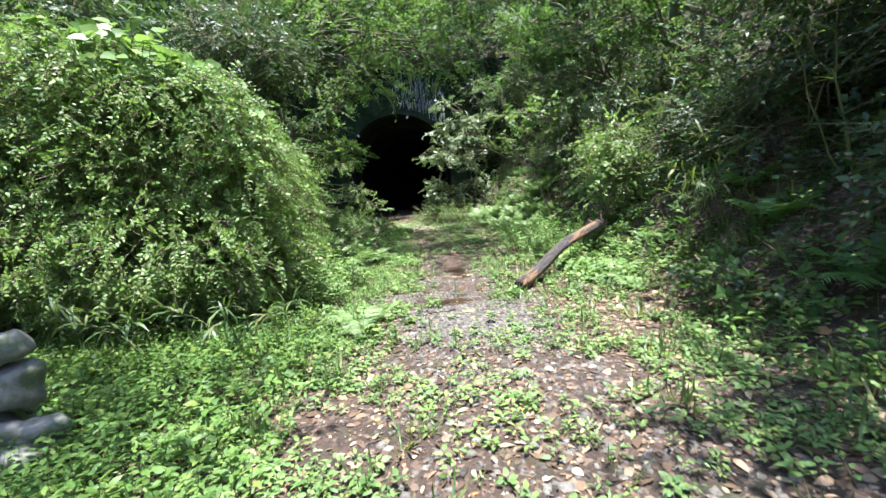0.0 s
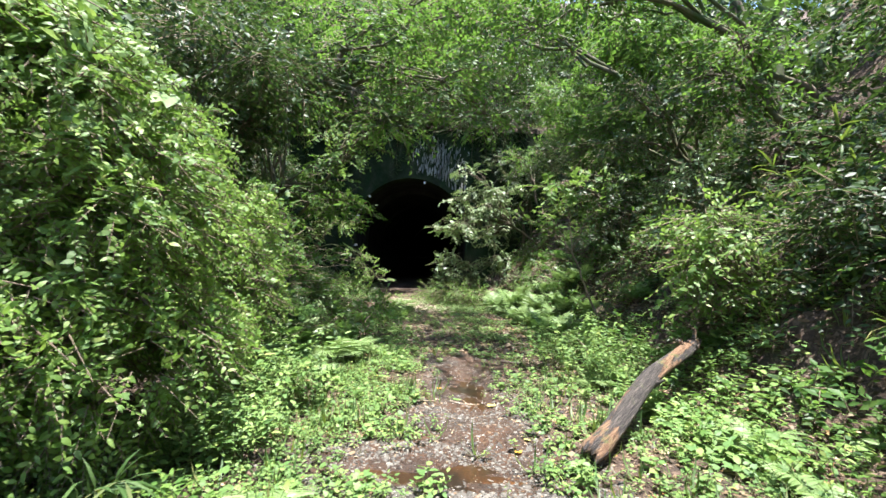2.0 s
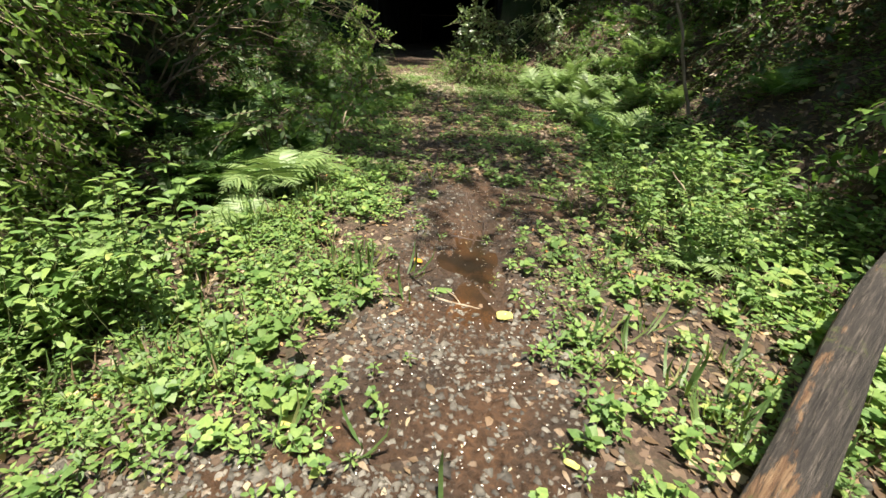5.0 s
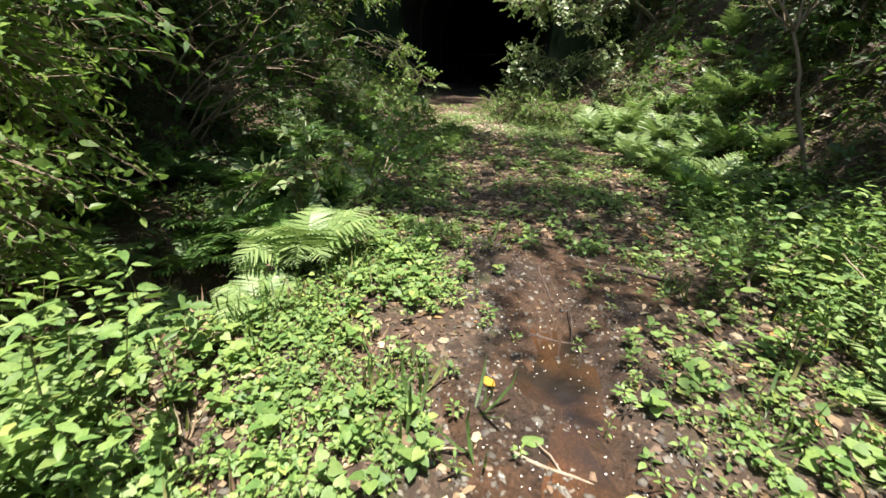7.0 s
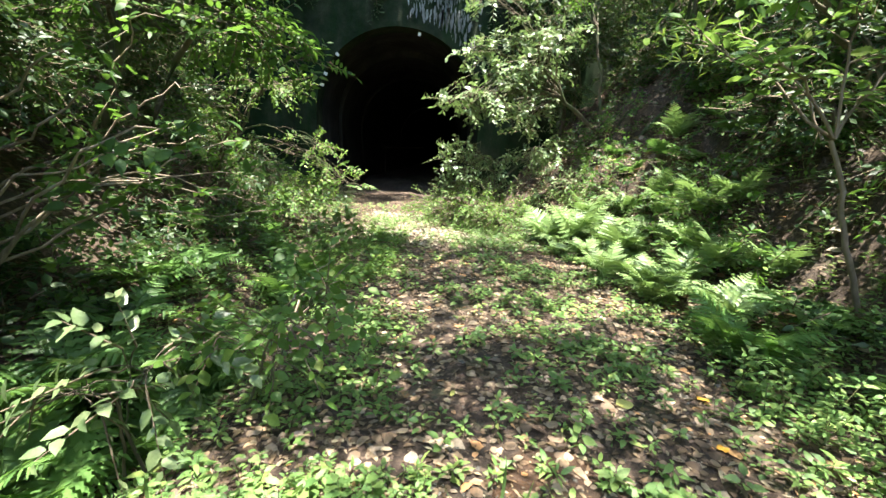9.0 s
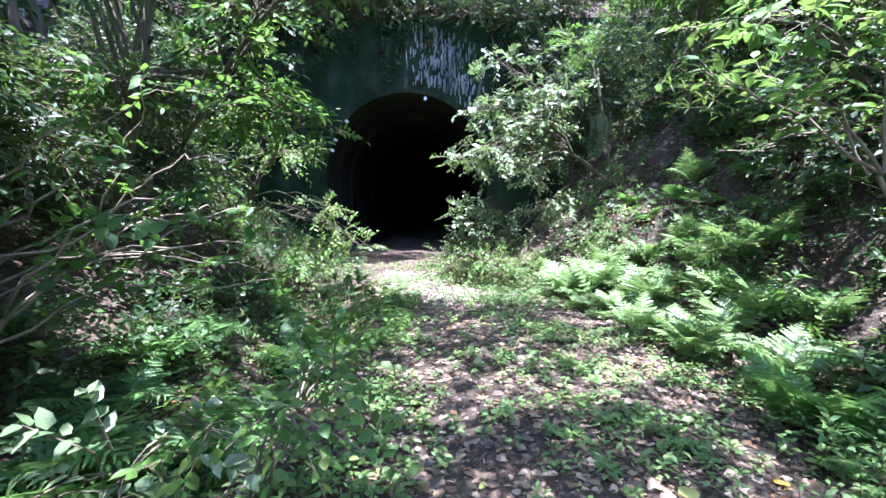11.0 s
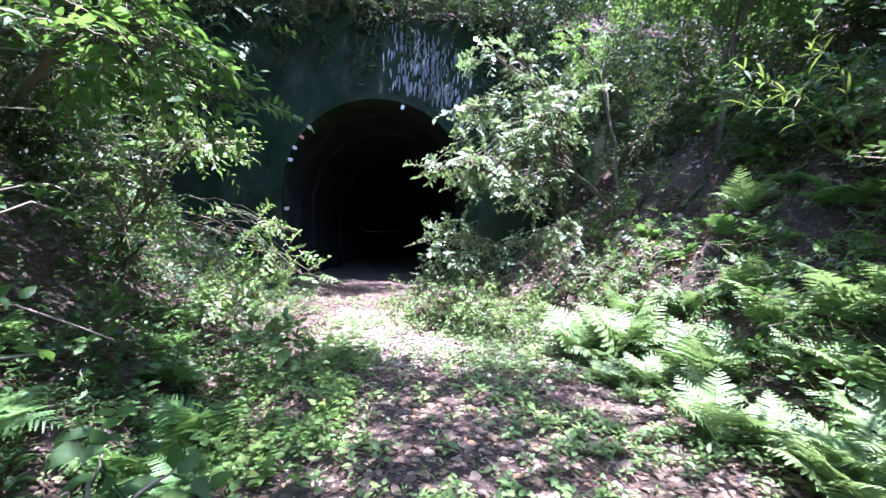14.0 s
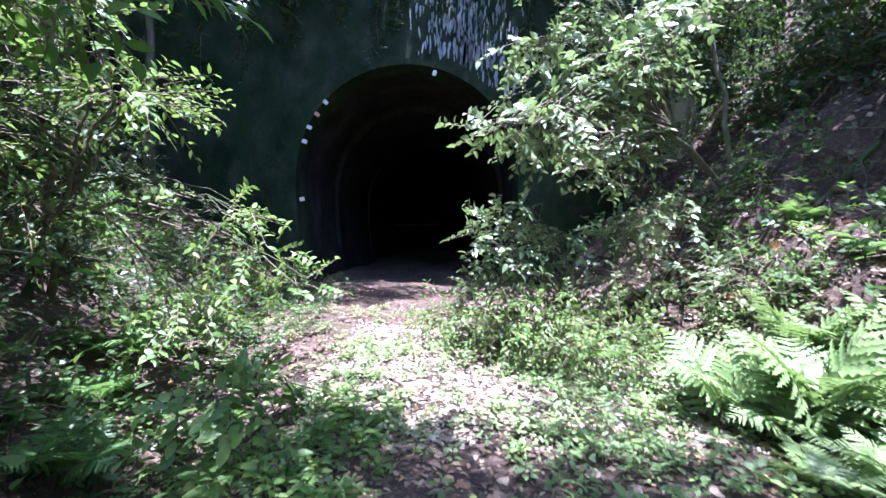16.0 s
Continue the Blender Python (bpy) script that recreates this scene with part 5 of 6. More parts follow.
def hanging_vine(x, z, length, seed):
    r = np.random.default_rng(seed)
    root = thing("vine", (x, TY - 0.03, z), "leafy vine hanging down the portal wall", "vine", "vines on the portal")
    p = wander((0, 0, 0), (r.normal(0, 0.15), -0.05, -length), 9, 0.1, r)
    p[:, 1] = np.minimum(p[:, 1], -0.01)
    part("stem", mesh_np("vine_stem", *tubes(p[None], np.linspace(0.012, 0.004, 9), 5), TWIG, True), root)
    q = np.repeat(p, 5, 0) + r.normal(0, 0.05, (45, 3)) * [1, 0.3, 1]
    lv, tw = sprays(q, r.normal(0, 1, (45, 3)) * [1, 0.3, 0.5] - [0, 0.4, 0.2], 0.2, 5, 0.1, r, LEAF4, 0.5)
    tagged(part("foliage", mesh_np("foliage", *lv, LEAF_DARK_SHADED), root), kind="stuff")


for k, (x, z, ln_) in enumerate(((-2.6, 7.5, 1.9), (-2.0, 7.5, 1.5), (-3.4, 7.5, 1.2), (-4.6, 7.5, 1.6), (-5.6, 7.5, 2.2), (0.9, 7.5, 2.4), (1.6, 7.5, 3.0), (-6.6, 7.5, 2.6), (-1.2, 7.5, 0.9))):
    hanging_vine(x, z, ln_, 500 + k)


def portal_debris():
    """Things left just inside the bore."""
    bm = bmesh.new()
    bmesh.ops.create_cone(bm, cap_ends=True, segments=10, radius1=0.035, radius2=0.03, depth=1.7)
    me = bpy.data.meshes.new("post")
    bm.to_mesh(me)
    bm.free()
    me.materials.append(DARKWOOD)
    ob = new("post", me)
    ob.matrix_world = pose(-3.4, 33.0, 0.85, 0, 2, 0)
    tagged(ob, "thin wooden post standing on the tunnel floor", "post")
    bm = bmesh.new()
    bmesh.ops.create_cube(bm, size=1)
    for vtx in bm.verts:
        vtx.co = Vector((vtx.co.x * 2.3, vtx.co.y * 0.04, vtx.co.z * 0.07))
    bmesh.ops.bevel(bm, geom=bm.edges[:], offset=0.01, segments=1, affect="EDGES")
    me = bpy.data.meshes.new("board")
    bm.to_mesh(me)
    bm.free()
    me.materials.append(DARKWOOD)
    ob = new("board", me)
    ob.matrix_world = pose(-2.4, 33.0, 1.66, 0, -2, 0)
    tagged(ob, "grey wooden board fixed across the tunnel on a post", "board")


portal_debris()


def bamboo(x, y, tips, seed, label="dwarf bamboo with long drooping pointed leaves"):
    """Thin culms that arch out of the bank, long leaves fanned at their ends."""
    r = np.random.default_rng(seed)
    o = np.array([x, y, float(height(x, y)) - 0.05])
    root = thing("bamboo", o, label, "bamboo", "bamboo on the bank")
    lv = []
    for tip in tips:
        p = wander((0, 0, 0), np.asarray(tip) - o, 10, 0.2, r)
        part("culm", mesh_np("culm", *tubes(p[None], np.linspace(0.009, 0.003, 10), 6), STEM, True), root)
        for q in range(4, 10):
            k = 5 if q > 6 else 3
            way = unit((p[-1] - p[0])[None]) + r.normal(0, 0.75, (k, 3))
            way[:, 2] -= 0.25
            lv.append(leaves(LEAFLONG, np.repeat(p[q][None], k, 0), way, np.array([[0, 0, 1.0]]) + r.normal(0, 0.25, (k, 3)), r.uniform(0.14, 0.27, k), r.uniform(1.3, 2.0, k)))
    tagged(part("foliage", mesh_np("foliage", *merge(lv), LEAF_BAMBOO), root), kind="stuff")


bamboo(3.7, 5.6, [(2.6, 4.9, 1.5), (2.8, 5.3, 1.2), (2.7, 4.6, 1.3), (3.0, 4.9, 1.8)], 1)
bamboo(4.0, 4.2, [(2.9, 3.9, 3.1), (3.1, 4.4, 3.4), (3.3, 3.6, 3.0)], 2)
bamboo(4.4, 14.6, [(2.5, 14.2, 3.25), (2.8, 14.5, 3.0), (2.9, 13.9, 3.3)], 3)
bamboo(4.3, 10.0, [(3.3, 9.3, 2.3), (3.4, 9.9, 2.0), (3.2, 10.4, 2.2)], 4)
bamboo(4.2, 7.0, [(3.2, 6.9, 2.6), (3.5, 6.5, 2.9), (3.4, 7.3, 2.4)], 5)
bamboo(-2.2, 4.4, [(-1.7, 4.0, 0.5), (-2.0, 3.8, 0.6), (-2.6, 3.9, 0.6), (-1.6, 4.5, 0.45)], 6, "dwarf bamboo leaves at the foot of the shrub")
bamboo(-3.0, 4.2, [(-2.8, 3.7, 0.6), (-3.3, 3.7, 0.7), (-3.6, 3.9, 0.6)], 7, "dwarf bamboo leaves at the foot of the shrub")

# ---- undergrowth ----
def scatter(n, x0, x1, y0, y1, keep, r):
    x, y = r.uniform(x0, x1, n), r.uniform(y0, y1, n)
    ok = r.random(n) < keep(x, y)
    return x[ok], y[ok]


def patchy(x, y, s=1.0):
    return 0.5 + 0.25 * np.sin(x * 2.3 * s + 1.1 * np.sin(y * 1.7 * s)) + 0.25 * np.sin(y * 2.9 * s + x * 1.3 * s)


def track(x, y):
    """How bare the trodden and wet middle of the path is, 0 to 1."""
    c = lerp(y, [0, 3, 6, 9, 13, 18], [0.7, 0.5, 0.15, 0.1, -0.3, -1.0])
    w = lerp(y, [-2, 3, 5, 8, 10, 14, 18], [1.2, 0.9, 0.7, 0.5, 0.75, 0.7, 0.8])
    band_ = np.exp(-((x - c) / w) ** 4)
    cross = np.exp(-((x + 0.05) / 1.1) ** 4 - ((y - 5.66) / 0.36) ** 4)
    return np.maximum(band_, cross)


def herbs(name, x, y, mat, label, r, leaf=0.05, tall=0.12, count=9, shape=LEAF4):
    m = len(x)
    base = on_ground(x, y)
    hgt = tall * r.uniform(0.5, 1.4, (m, 1))
    lean = np.concatenate([r.normal(0, 0.3, (m, 2)), np.ones((m, 1))], 1)
    t = np.linspace(0.35, 1.0, count)[None, :]
    p = base[:, None] + lean[:, None] * (hgt * t)[..., None]
    a = r.uniform(0, 6.28, (m, 1)) + np.arange(count)[None] * 2.4
    reach = 0.28 + 0.72 * (1.1 - t)
    d = np.stack([np.cos(a), np.sin(a), np.full_like(a, 0.15) + r.normal(0, 0.25, a.shape)], -1)
    p = p + d * (leaf * 0.5 * reach)[..., None]
    nr = np.array([0, 0, 1.0]) + r.normal(0, 0.3, (m, count, 3))
    ln = leaf * r.uniform(0.6, 1.3, (m, count)) * r.uniform(0.7, 1.3, (m, 1))
    lv = leaves(shape, p.reshape(-1, 3), d.reshape(-1, 3), nr.reshape(-1, 3), ln.ravel(), np.repeat(r.uniform(0.7, 1.5, m), count))
    ob = new(name, mesh_np(name, *lv, mat))
    tagged(ob, label, "undergrowth", kind="stuff")
    st = tubes(np.stack([base - [0, 0, 0.01], p[:, -1]], 1), np.array([0.003, 0.0015]), 3)
    ob = new("stems", mesh_np("stems", *st, STEM))
    tagged(ob, "thin green stems of the undergrowth", "undergrowth", kind="stuff")


r1 = np.random.default_rng(21)
def sparse_right(x, y):
    """Fewer herbs among the litter beyond the log, beside the far puddle and in the dark ditch."""
    return np.where((x < -1.75) & (y > 7.7), 0.05, 1.0) * np.where((x > 0.6) & (y > 7.6), 0.4, 1.0) * np.where((x > 1.0) & (y < 7.2), 0.5, np.where(x > 1.1, 0.7, 1.0))


x, y = scatter(15000, -2.6, 2.6, 4.0, 9.6, lambda x, y: np.clip(1.6 * patchy(x, y, 1.9) - 0.1, 0, 1) * np.clip(0.3 + 0.9 * patchy(x + 7, y, 4.3), 0, 1) * np.where(x < -0.5, 1.0, 0.6) * (1 - 0.97 * track(x, y)) * sparse_right(x, y), r1)
herbs("undergrowth", x, y, LEAF_HERB, "bright green leafy herbs covering the path edges", r1, 0.036, 0.08, 8)
x, y = scatter(2400, -2.4, 2.4, 4.0, 9.6, lambda x, y: np.clip(1.6 * patchy(x + 4, y, 1.1) - 0.3, 0, 1) * (1 - 0.97 * track(x, y)) * sparse_right(x, y), r1)
herbs("undergrowth", x, y, LEAF_HERB, "broader leaved green herbs in clumps", r1, 0.043, 0.11, 8, LEAFHEART)
x, y = scatter(7500, -4.6, 2.8, -0.8, 4.2, lambda x, y: np.clip(1.5 * patchy(x, y, 1.7) - 0.2, 0, 1) * (1 - 0.55 * track(x, y)), r1)
herbs("undergrowth", x, y, LEAF_HERB, "bright green leafy herbs scattered over the litter", r1, 0.048, 0.07, 7)
x, y = scatter(8000, -3.6, 3.0, 9.3, 19.5, lambda x, y: np.clip(patchy(x, y, 1.6) * 1.1, 0, 1) * (1 - 0.6 * track(x, y)) * np.where((y > 15.3) & (x < 0.8), 0.45, 1.0), r1)
herbs("undergrowth", x, y, LEAF_HERB, "low green herbs among the leaf litter", r1, 0.06, 0.08, 8)
x, y = scatter(4200, -5.2, -1.0, 0.3, 5.0, lambda x, y: np.clip((-x - 0.9) / 1.2, 0, 1), r1)
herbs("undergrowth", x, y, LEAF_BRIGHT, "low green leafy plants before the shrub", r1, 0.062, 0.18, 9)
x, y = scatter(1200, 2.1, 4.6, -0.5, 13.0, lambda x, y: np.clip((x - 2.0) / 0.8, 0.1, 1), r1)
herbs("undergrowth", x, y, LEAF_BRIGHT, "leafy plants climbing the foot of the bank", r1, 0.07, 0.28, 12)
x, y = scatter(420, -2.7, -1.3, 5.4, 7.0, lambda x, y: np.clip((-x - 1.2) / 0.5, 0, 1), r1)
herbs("undergrowth", x, y, LEAF_HERB, "bushy pale green nettles beside the wet track", r1, 0.056, 0.40, 19)
x, y = scatter(110, -2.8, -1.5, 6.3, 7.6, lambda x, y: np.clip((-x - 1.35) / 0.4, 0.1, 1), r1)
herbs("undergrowth", x, y, LEAF_HERB, "tall nettles with saw-toothed pale green leaves", r1, 0.072, 0.6, 18, LEAFTOOTH)
x, y = scatter(75, 1.35, 2.4, 7.9, 9.5, lambda x, y: np.clip((x - 1.1) / 0.4, 0.1, 1), r1)
herbs("undergrowth", x, y, LEAF_HERB, "pale green leafy bushes beside the wet track", r1, 0.066, 0.62, 20, LEAFTOOTH)
x, y = scatter(230, 1.5, 2.9, 7.8, 11.0, lambda x, y: np.clip((x - 1.2) / 0.5, 0, 1), r1)
herbs("undergrowth", x, y, LEAF_HERB, "bushy green herbs beside the wet track", r1, 0.054, 0.33, 18)
x, y = scatter(360, 1.9, 3.4, 5.6, 8.2, lambda x, y: np.clip(patchy(x, y, 1.7) * 1.5, 0, 1), r1)
herbs("undergrowth", x, y, LEAF_HERB, "bright herbs at the foot of the bank beyond the log", r1, 0.08, 0.18, 9, LEAFTOOTH)
x, y = scatter(1600, -7.5, -2.6, 8.0, 21.5, lambda x, y: np.where((x > -3.2) & (y < 12), 0.15, 0.8), r1)
herbs("undergrowth", x, y, LEAF_DARK_SHADED, "shade plants on the damp bank", r1, 0.09, 0.28, 10)
x, y = scatter(110, -3.3, -1.7, 11.8, 16.0, lambda x, y: np.where((y > 12.6) & (y < 15) & (x > -2.9), 0.1, 0.8), r1)
herbs("undergrowth", x, y, LEAF_MID, "leafy seedlings along the ditch", r1, 0.11, 0.36, 11, LEAF6)


x, y = scatter(260, -2.3, -1.1, 12.6, 15.4, lambda x, y: np.clip(patchy(x, y, 1.8) * 1.4, 0, 1), r1)
herbs("undergrowth", x, y, LEAF_BRIGHT, "leafy green plants along the edge of the ditch", r1, 0.075, 0.16, 8, LEAF6)
x, y = scatter(1800, -7.0, 5.0, -7.0, -0.6, lambda x, y: np.clip(1.5 * patchy(x, y, 1.2) - 0.1, 0, 1), r1)
herbs("undergrowth", x, y, LEAF_HERB, "green herbs over the litter at the start of the path", r1, 0.06, 0.10, 6)


def blades(name, x, y, mat, label, r, length=0.18, per=9, lean=0.5):
    m = len(x)
    base = np.repeat(on_ground(x, y, -0.005), per, axis=0) + np.concatenate([r.normal(0, 0.02, (m * per, 2)), np.zeros((m * per, 1))], 1)
    d = np.concatenate([r.normal(0, lean, (m * per, 2)), np.ones((m * per, 1))], 1)
    nr = np.concatenate([-d[:, :2], np.full((m * per, 1), 0.3)], 1) * -1
    lv = leaves(LEAFLONG, base, d, nr, length * r.uniform(0.5, 1.3, m * per))
    tagged(new(name, mesh_np(name, *lv, mat)), label, "grass", kind="stuff")


x, y = scatter(1500, -3.2, 2.6, 0.5, 9.5, lambda x, y: np.clip(patchy(x + 3, y, 2.1) * 1.6 - 0.5, 0, 1) * (1 - 0.95 * track(x, y)), r1)
blades("grass", x, y, LEAF_BAMBOO, "thin tufts of green grass", r1, 0.22, 7, 1.1)
x, y = scatter(110, -4.4, -1.5, 3.9, 5.0, lambda x, y: 0.7 + 0 * x, r1)
blades("bamboo_grass", x, y, LEAF_BAMBOO, "broad dwarf bamboo leaves under the shrub", r1, 0.30, 9, 1.3)
x, y = scatter(60, 3.3, 4.4, 4.5, 7.5, lambda x, y: 0.6 + 0 * x, r1)
blades("bamboo_grass", x, y, LEAF_BAMBOO, "drooping dwarf bamboo on the bank", r1, 0.34, 9, 1.4)

x, y = scatter(130, -2.0, -0.7, 6.2, 8.4, lambda x, y: np.clip(patchy(x, y, 2.4) * 1.5 - 0.4, 0, 1), r1)
blades('straw', x, y, LEAF_DRY, 'dry brown straw among the herbs', r1, 0.16, 8, 1.5)

# ---- litter ----
PETAL = plain_material("petal_white", (0.8, 0.78, 0.72))

def litter(name, n, x0, x1, y0, y1, keep, mat, label, r, size=0.075, shape=LEAF4):
    x, y = scatter(n, x0, x1, y0, y1, keep, r)
    m = len(x)
    eps = 0.05
    gz = np.stack([-(height(x + eps, y) - height(x - eps, y)) / (2 * eps), -(height(x, y + eps) - height(x, y - eps)) / (2 * eps), np.ones(m)], -1)
    nr = unit(gz) + r.normal(0, 0.28, (m, 3))
    d = np.concatenate([r.normal(0, 1, (m, 2)), np.zeros((m, 1))], 1)
    lv = leaves(shape, on_ground(x, y, 0.008), d, nr, size * np.minimum(r.lognormal(-0.1, 0.45, m), 1.7), r.uniform(0.5, 1.9, m))
    tagged(new(name, mesh_np(name, *lv, mat)), label, "leaf litter", kind="stuff")


r2 = np.random.default_rng(33)
litter("leaf_litter", 15000, -3.2, 3.4, -0.8, 5.4, lambda x, y: (0.35 + 0.6 * patchy(x, y, 1.7)) * np.where(y > 3.6, 1 - 0.95 * track(x, y), 1), LEAF_DRY, "dry tan and brown fallen leaves", r2, 0.06)
litter("leaf_litter", 9000, -2.4, 3.4, 5.9, 10, lambda x, y: (0.15 + 0.75 * np.clip((np.abs(x - 0.1) - 0.3), 0, 1)) * (1 - 0.85 * track(x, y)), LEAF_DRY, "damp brown fallen leaves", r2, 0.055)
litter("leaf_litter", 26000, -4.0, 3.6, 9.5, 21.5, lambda x, y: 0.4 + 0.6 * patchy(x, y, 1.7), LEAF_DRY, "brown fallen leaves on the shaded path", r2, 0.05)
litter("leaf_litter", 14000, 1.8, 6.5, 0, 22, lambda x, y: 0.6 + 0 * x, LEAF_DRY, "reddish fallen leaves lying on the steep bank", r2, 0.075)
litter("leaf_litter", 9000, -2.6, 2.6, 9.5, 15.6, lambda x, y: 0.25 + 0.6 * patchy(x, y, 2.3), LEAF_FADED, "faded pinkish brown fallen leaves on the shaded path", r2, 0.065, LEAF6)
litter("leaf_scraps", 14000, -3.0, 3.0, 9.3, 19.5, lambda x, y: 0.7 + 0 * x, LEAF_DRY, "crumbled scraps of dead leaves on the path", r2, 0.028, LEAF2)
litter("leaf_scraps", 15000, -2.4, 2.8, -0.6, 9.3, lambda x, y: 0.75 - 0.4 * track(x, y) * (y > 5), LEAF_DRY, "crumbled scraps of dead leaves on the path", r2, 0.026, LEAF2)
# pale colour stands in for the sun patch before the tunnel
litter("leaf_litter", 14000, -2.0, 1.6, 15.0, 18.3, lambda x, y: np.clip(patchy(x, y, 1.4) * 1.4 + 0.2, 0, 1), LEAF_DRY_SUNLIT, "fallen leaves in the clearing, coloured pale to imitate full sun", r2, 0.048)
# same lightened colour for the sunlit litter on the bank
litter("leaf_litter", 1800, 2.2, 4.6, 14.5, 20, lambda x, y: np.clip(patchy(x, y, 1.1) * 1.6 - 0.5, 0, 1), LEAF_DRY_SUNLIT, "pale pinkish fallen leaves caught on the bank", r2, 0.07)
litter("leaf_litter", 6000, 1.9, 5.5, 12, 21.5, lambda x, y: np.clip(patchy(x, y, 1.3) * 1.7 - 0.4, 0, 1), LEAF_FADED, "faded pinkish brown leaves caught on the steep bank", r2, 0.085, LEAF6)
litter("leaf_litter", 3200, 1.15, 2.9, 3.6, 7.0, lambda x, y: 0.35 + 0.5 * patchy(x, y, 2.6), LEAF_DRY, "reddish brown fallen leaves beside the log", r2, 0.042)
x, y = scatter(16, 0.6, 0.95, 5.42, 5.75, lambda x, y: 1 + 0 * x, r2)
herbs("undergrowth", x, y, LEAF_HERB, "leafy green clump at the end of the puddle", r2, 0.055, 0.14, 10, LEAF6)
x, y = scatter(4, -0.3, -0.1, 5.3, 5.45, lambda x, y: 1 + 0 * x, r2)
herbs("undergrowth", x, y, LEAF_HERB, "leafy green tuft at the edge of the puddle", r2, 0.055, 0.12, 10, LEAF6)
# herbs in the sunlit fern colour, paler to imitate full sun here
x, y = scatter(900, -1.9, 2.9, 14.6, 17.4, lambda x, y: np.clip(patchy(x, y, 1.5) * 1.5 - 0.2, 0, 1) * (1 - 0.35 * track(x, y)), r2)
herbs("undergrowth", x, y, LEAF_SUNFERN, "pale sunlit herbs in the clearing before the tunnel", r2, 0.06, 0.13, 9, LEAF4)
r5 = np.random.default_rng(55)
x, y = scatter(1500, -1.3, 1.4, 5.2, 9.4, lambda x, y: track(x, y), r5)
flat_ = np.repeat(np.array([[0, 0, 1.0]]), len(x), 0) + r5.normal(0, 0.15, (len(x), 3))
tagged(new("petals", mesh_np("petals", *leaves(LEAF2, on_ground(x, y, 0.022), np.concatenate([r5.normal(0, 1, (len(x), 2)), np.zeros((len(x), 1))], 1), flat_, 0.010 * r5.uniform(0.5, 1.4, len(x))), PETAL)), "tiny white fallen petals on the wet track", "petals", kind="stuff")

# gravel
r3 = np.random.default_rng(44)
GEM = np.array([[-1, -1, -1], [1, -1, -1], [1, 1, -1], [-1, 1, -1], [-0.8, -0.8, 1], [0.8, -0.75, 1], [0.75, 0.8, 1], [-0.8, 0.75, 1]]) * 0.72
GEMF = np.array([[4, 5, 6], [4, 6, 7], [0, 1, 5], [0, 5, 4], [1, 2, 6], [1, 6, 5], [2, 3, 7], [2, 7, 6], [3, 0, 4], [3, 4, 7]])


def gravel(n, x0, x1, y0, y1, keep, size):
    x, y = scatter(n, x0, x1, y0, y1, keep, r3)
    m = len(x)
    g = GEM[None] + r3.normal(0, 0.26, (m, 8, 3))
    g = g * (size * r3.lognormal(0, 0.4, (m, 1, 1))) * r3.uniform([0.8, 0.65, 0.25], [1.35, 1.1, 0.55], (m, 3))[:, None]
    a = r3.uniform(0, 6.28, m)
    ca, sa = np.cos(a)[:, None], np.sin(a)[:, None]
    v = np.stack([g[..., 0] * ca - g[..., 1] * sa, g[..., 0] * sa + g[..., 1] * ca, g[..., 2]], -1) + on_ground(x, y, 0.004)[:, None]
    f = (GEMF[None] + np.arange(m)[:, None, None] * 8).reshape(-1, 3)
    tagged(new("gravel", mesh_np("gravel", v.reshape(-1, 3), [f], GRAVEL)), "loose grey and tan angular gravel", "gravel", kind="stuff")


gravel(11000, -1.2, 1.9, 0.0, 5.45, lambda x, y: np.clip(track(x, y) * 1.2 + 0.1, 0, 1) * np.clip(0.35 + 0.65 * np.exp(-((y - 4.6) / 1.2) ** 2), 0, 1), 0.017)
gravel(4500, -0.75, 0.95, 4.1, 5.42, lambda x, y: np.clip(1.2 * track(x, y), 0, 1), 0.015)
gravel(2600, -1.0, 1.2, 5.9, 7.2, lambda x, y: track(x, y) * np.clip(0.3 + patchy(x, y, 2.0), 0, 1), 0.013)
gravel(2500, -2.5, 2.0, 5.4, 12, lambda x, y: 0.25 + 0.4 * patchy(x, y), 0.012)
gravel(5200, -1.3, 1.2, 5.25, 6.1, lambda x, y: 0.35 + 0.6 * patchy(x, y, 2.3), 0.011)
gravel(3600, -0.6, 0.9, 6.4, 9.6, lambda x, y: 0.8 * track(x, y), 0.009)


# ---- small things on the path ----
def fallen_leaf(x, y, size, mat, label, turn):
    n = 24
    a = np.linspace(0, 2 * np.pi, n, endpoint=False)
    rad = 0.5 * (0.85 + 0.2 * np.cos(a)) * (1 - 0.12 * np.exp(-((a - np.pi) / 0.3) ** 2)) + 0.02 * np.sin(7 * a)
    px, py = rad * np.cos(a), 0.8 * rad * np.sin(a)
    mid = np.stack([px * 0.5, py * 0.5, 0.01 + 0 * px], -1)
    rim_ = np.stack([px, py * (0.8 + 0.25 * np.sin(x * 9 + y * 5)), 0.02 + 0.07 * np.sin(2 * a + x * 7) * np.cos(a + y)], -1)
    v = np.concatenate([rim_, mid, [[0, 0, 0]]]) * size
    k_ = np.arange(n)
    q = np.stack([k_, (k_ + 1) % n, n + (k_ + 1) % n, n + k_], -1)
    tri = np.stack([n + k_, n + (k_ + 1) % n, np.full(n, 2 * n)], -1)
    ob = new("fallen_leaf", mesh_np("fallen_leaf", v, [q, tri], mat, True))
    ob.matrix_world = pose(x, y, float(height(x, y)) + 0.02, 3, 4, turn)
    tagged(ob, label, "leaf", "coloured fallen leaves")


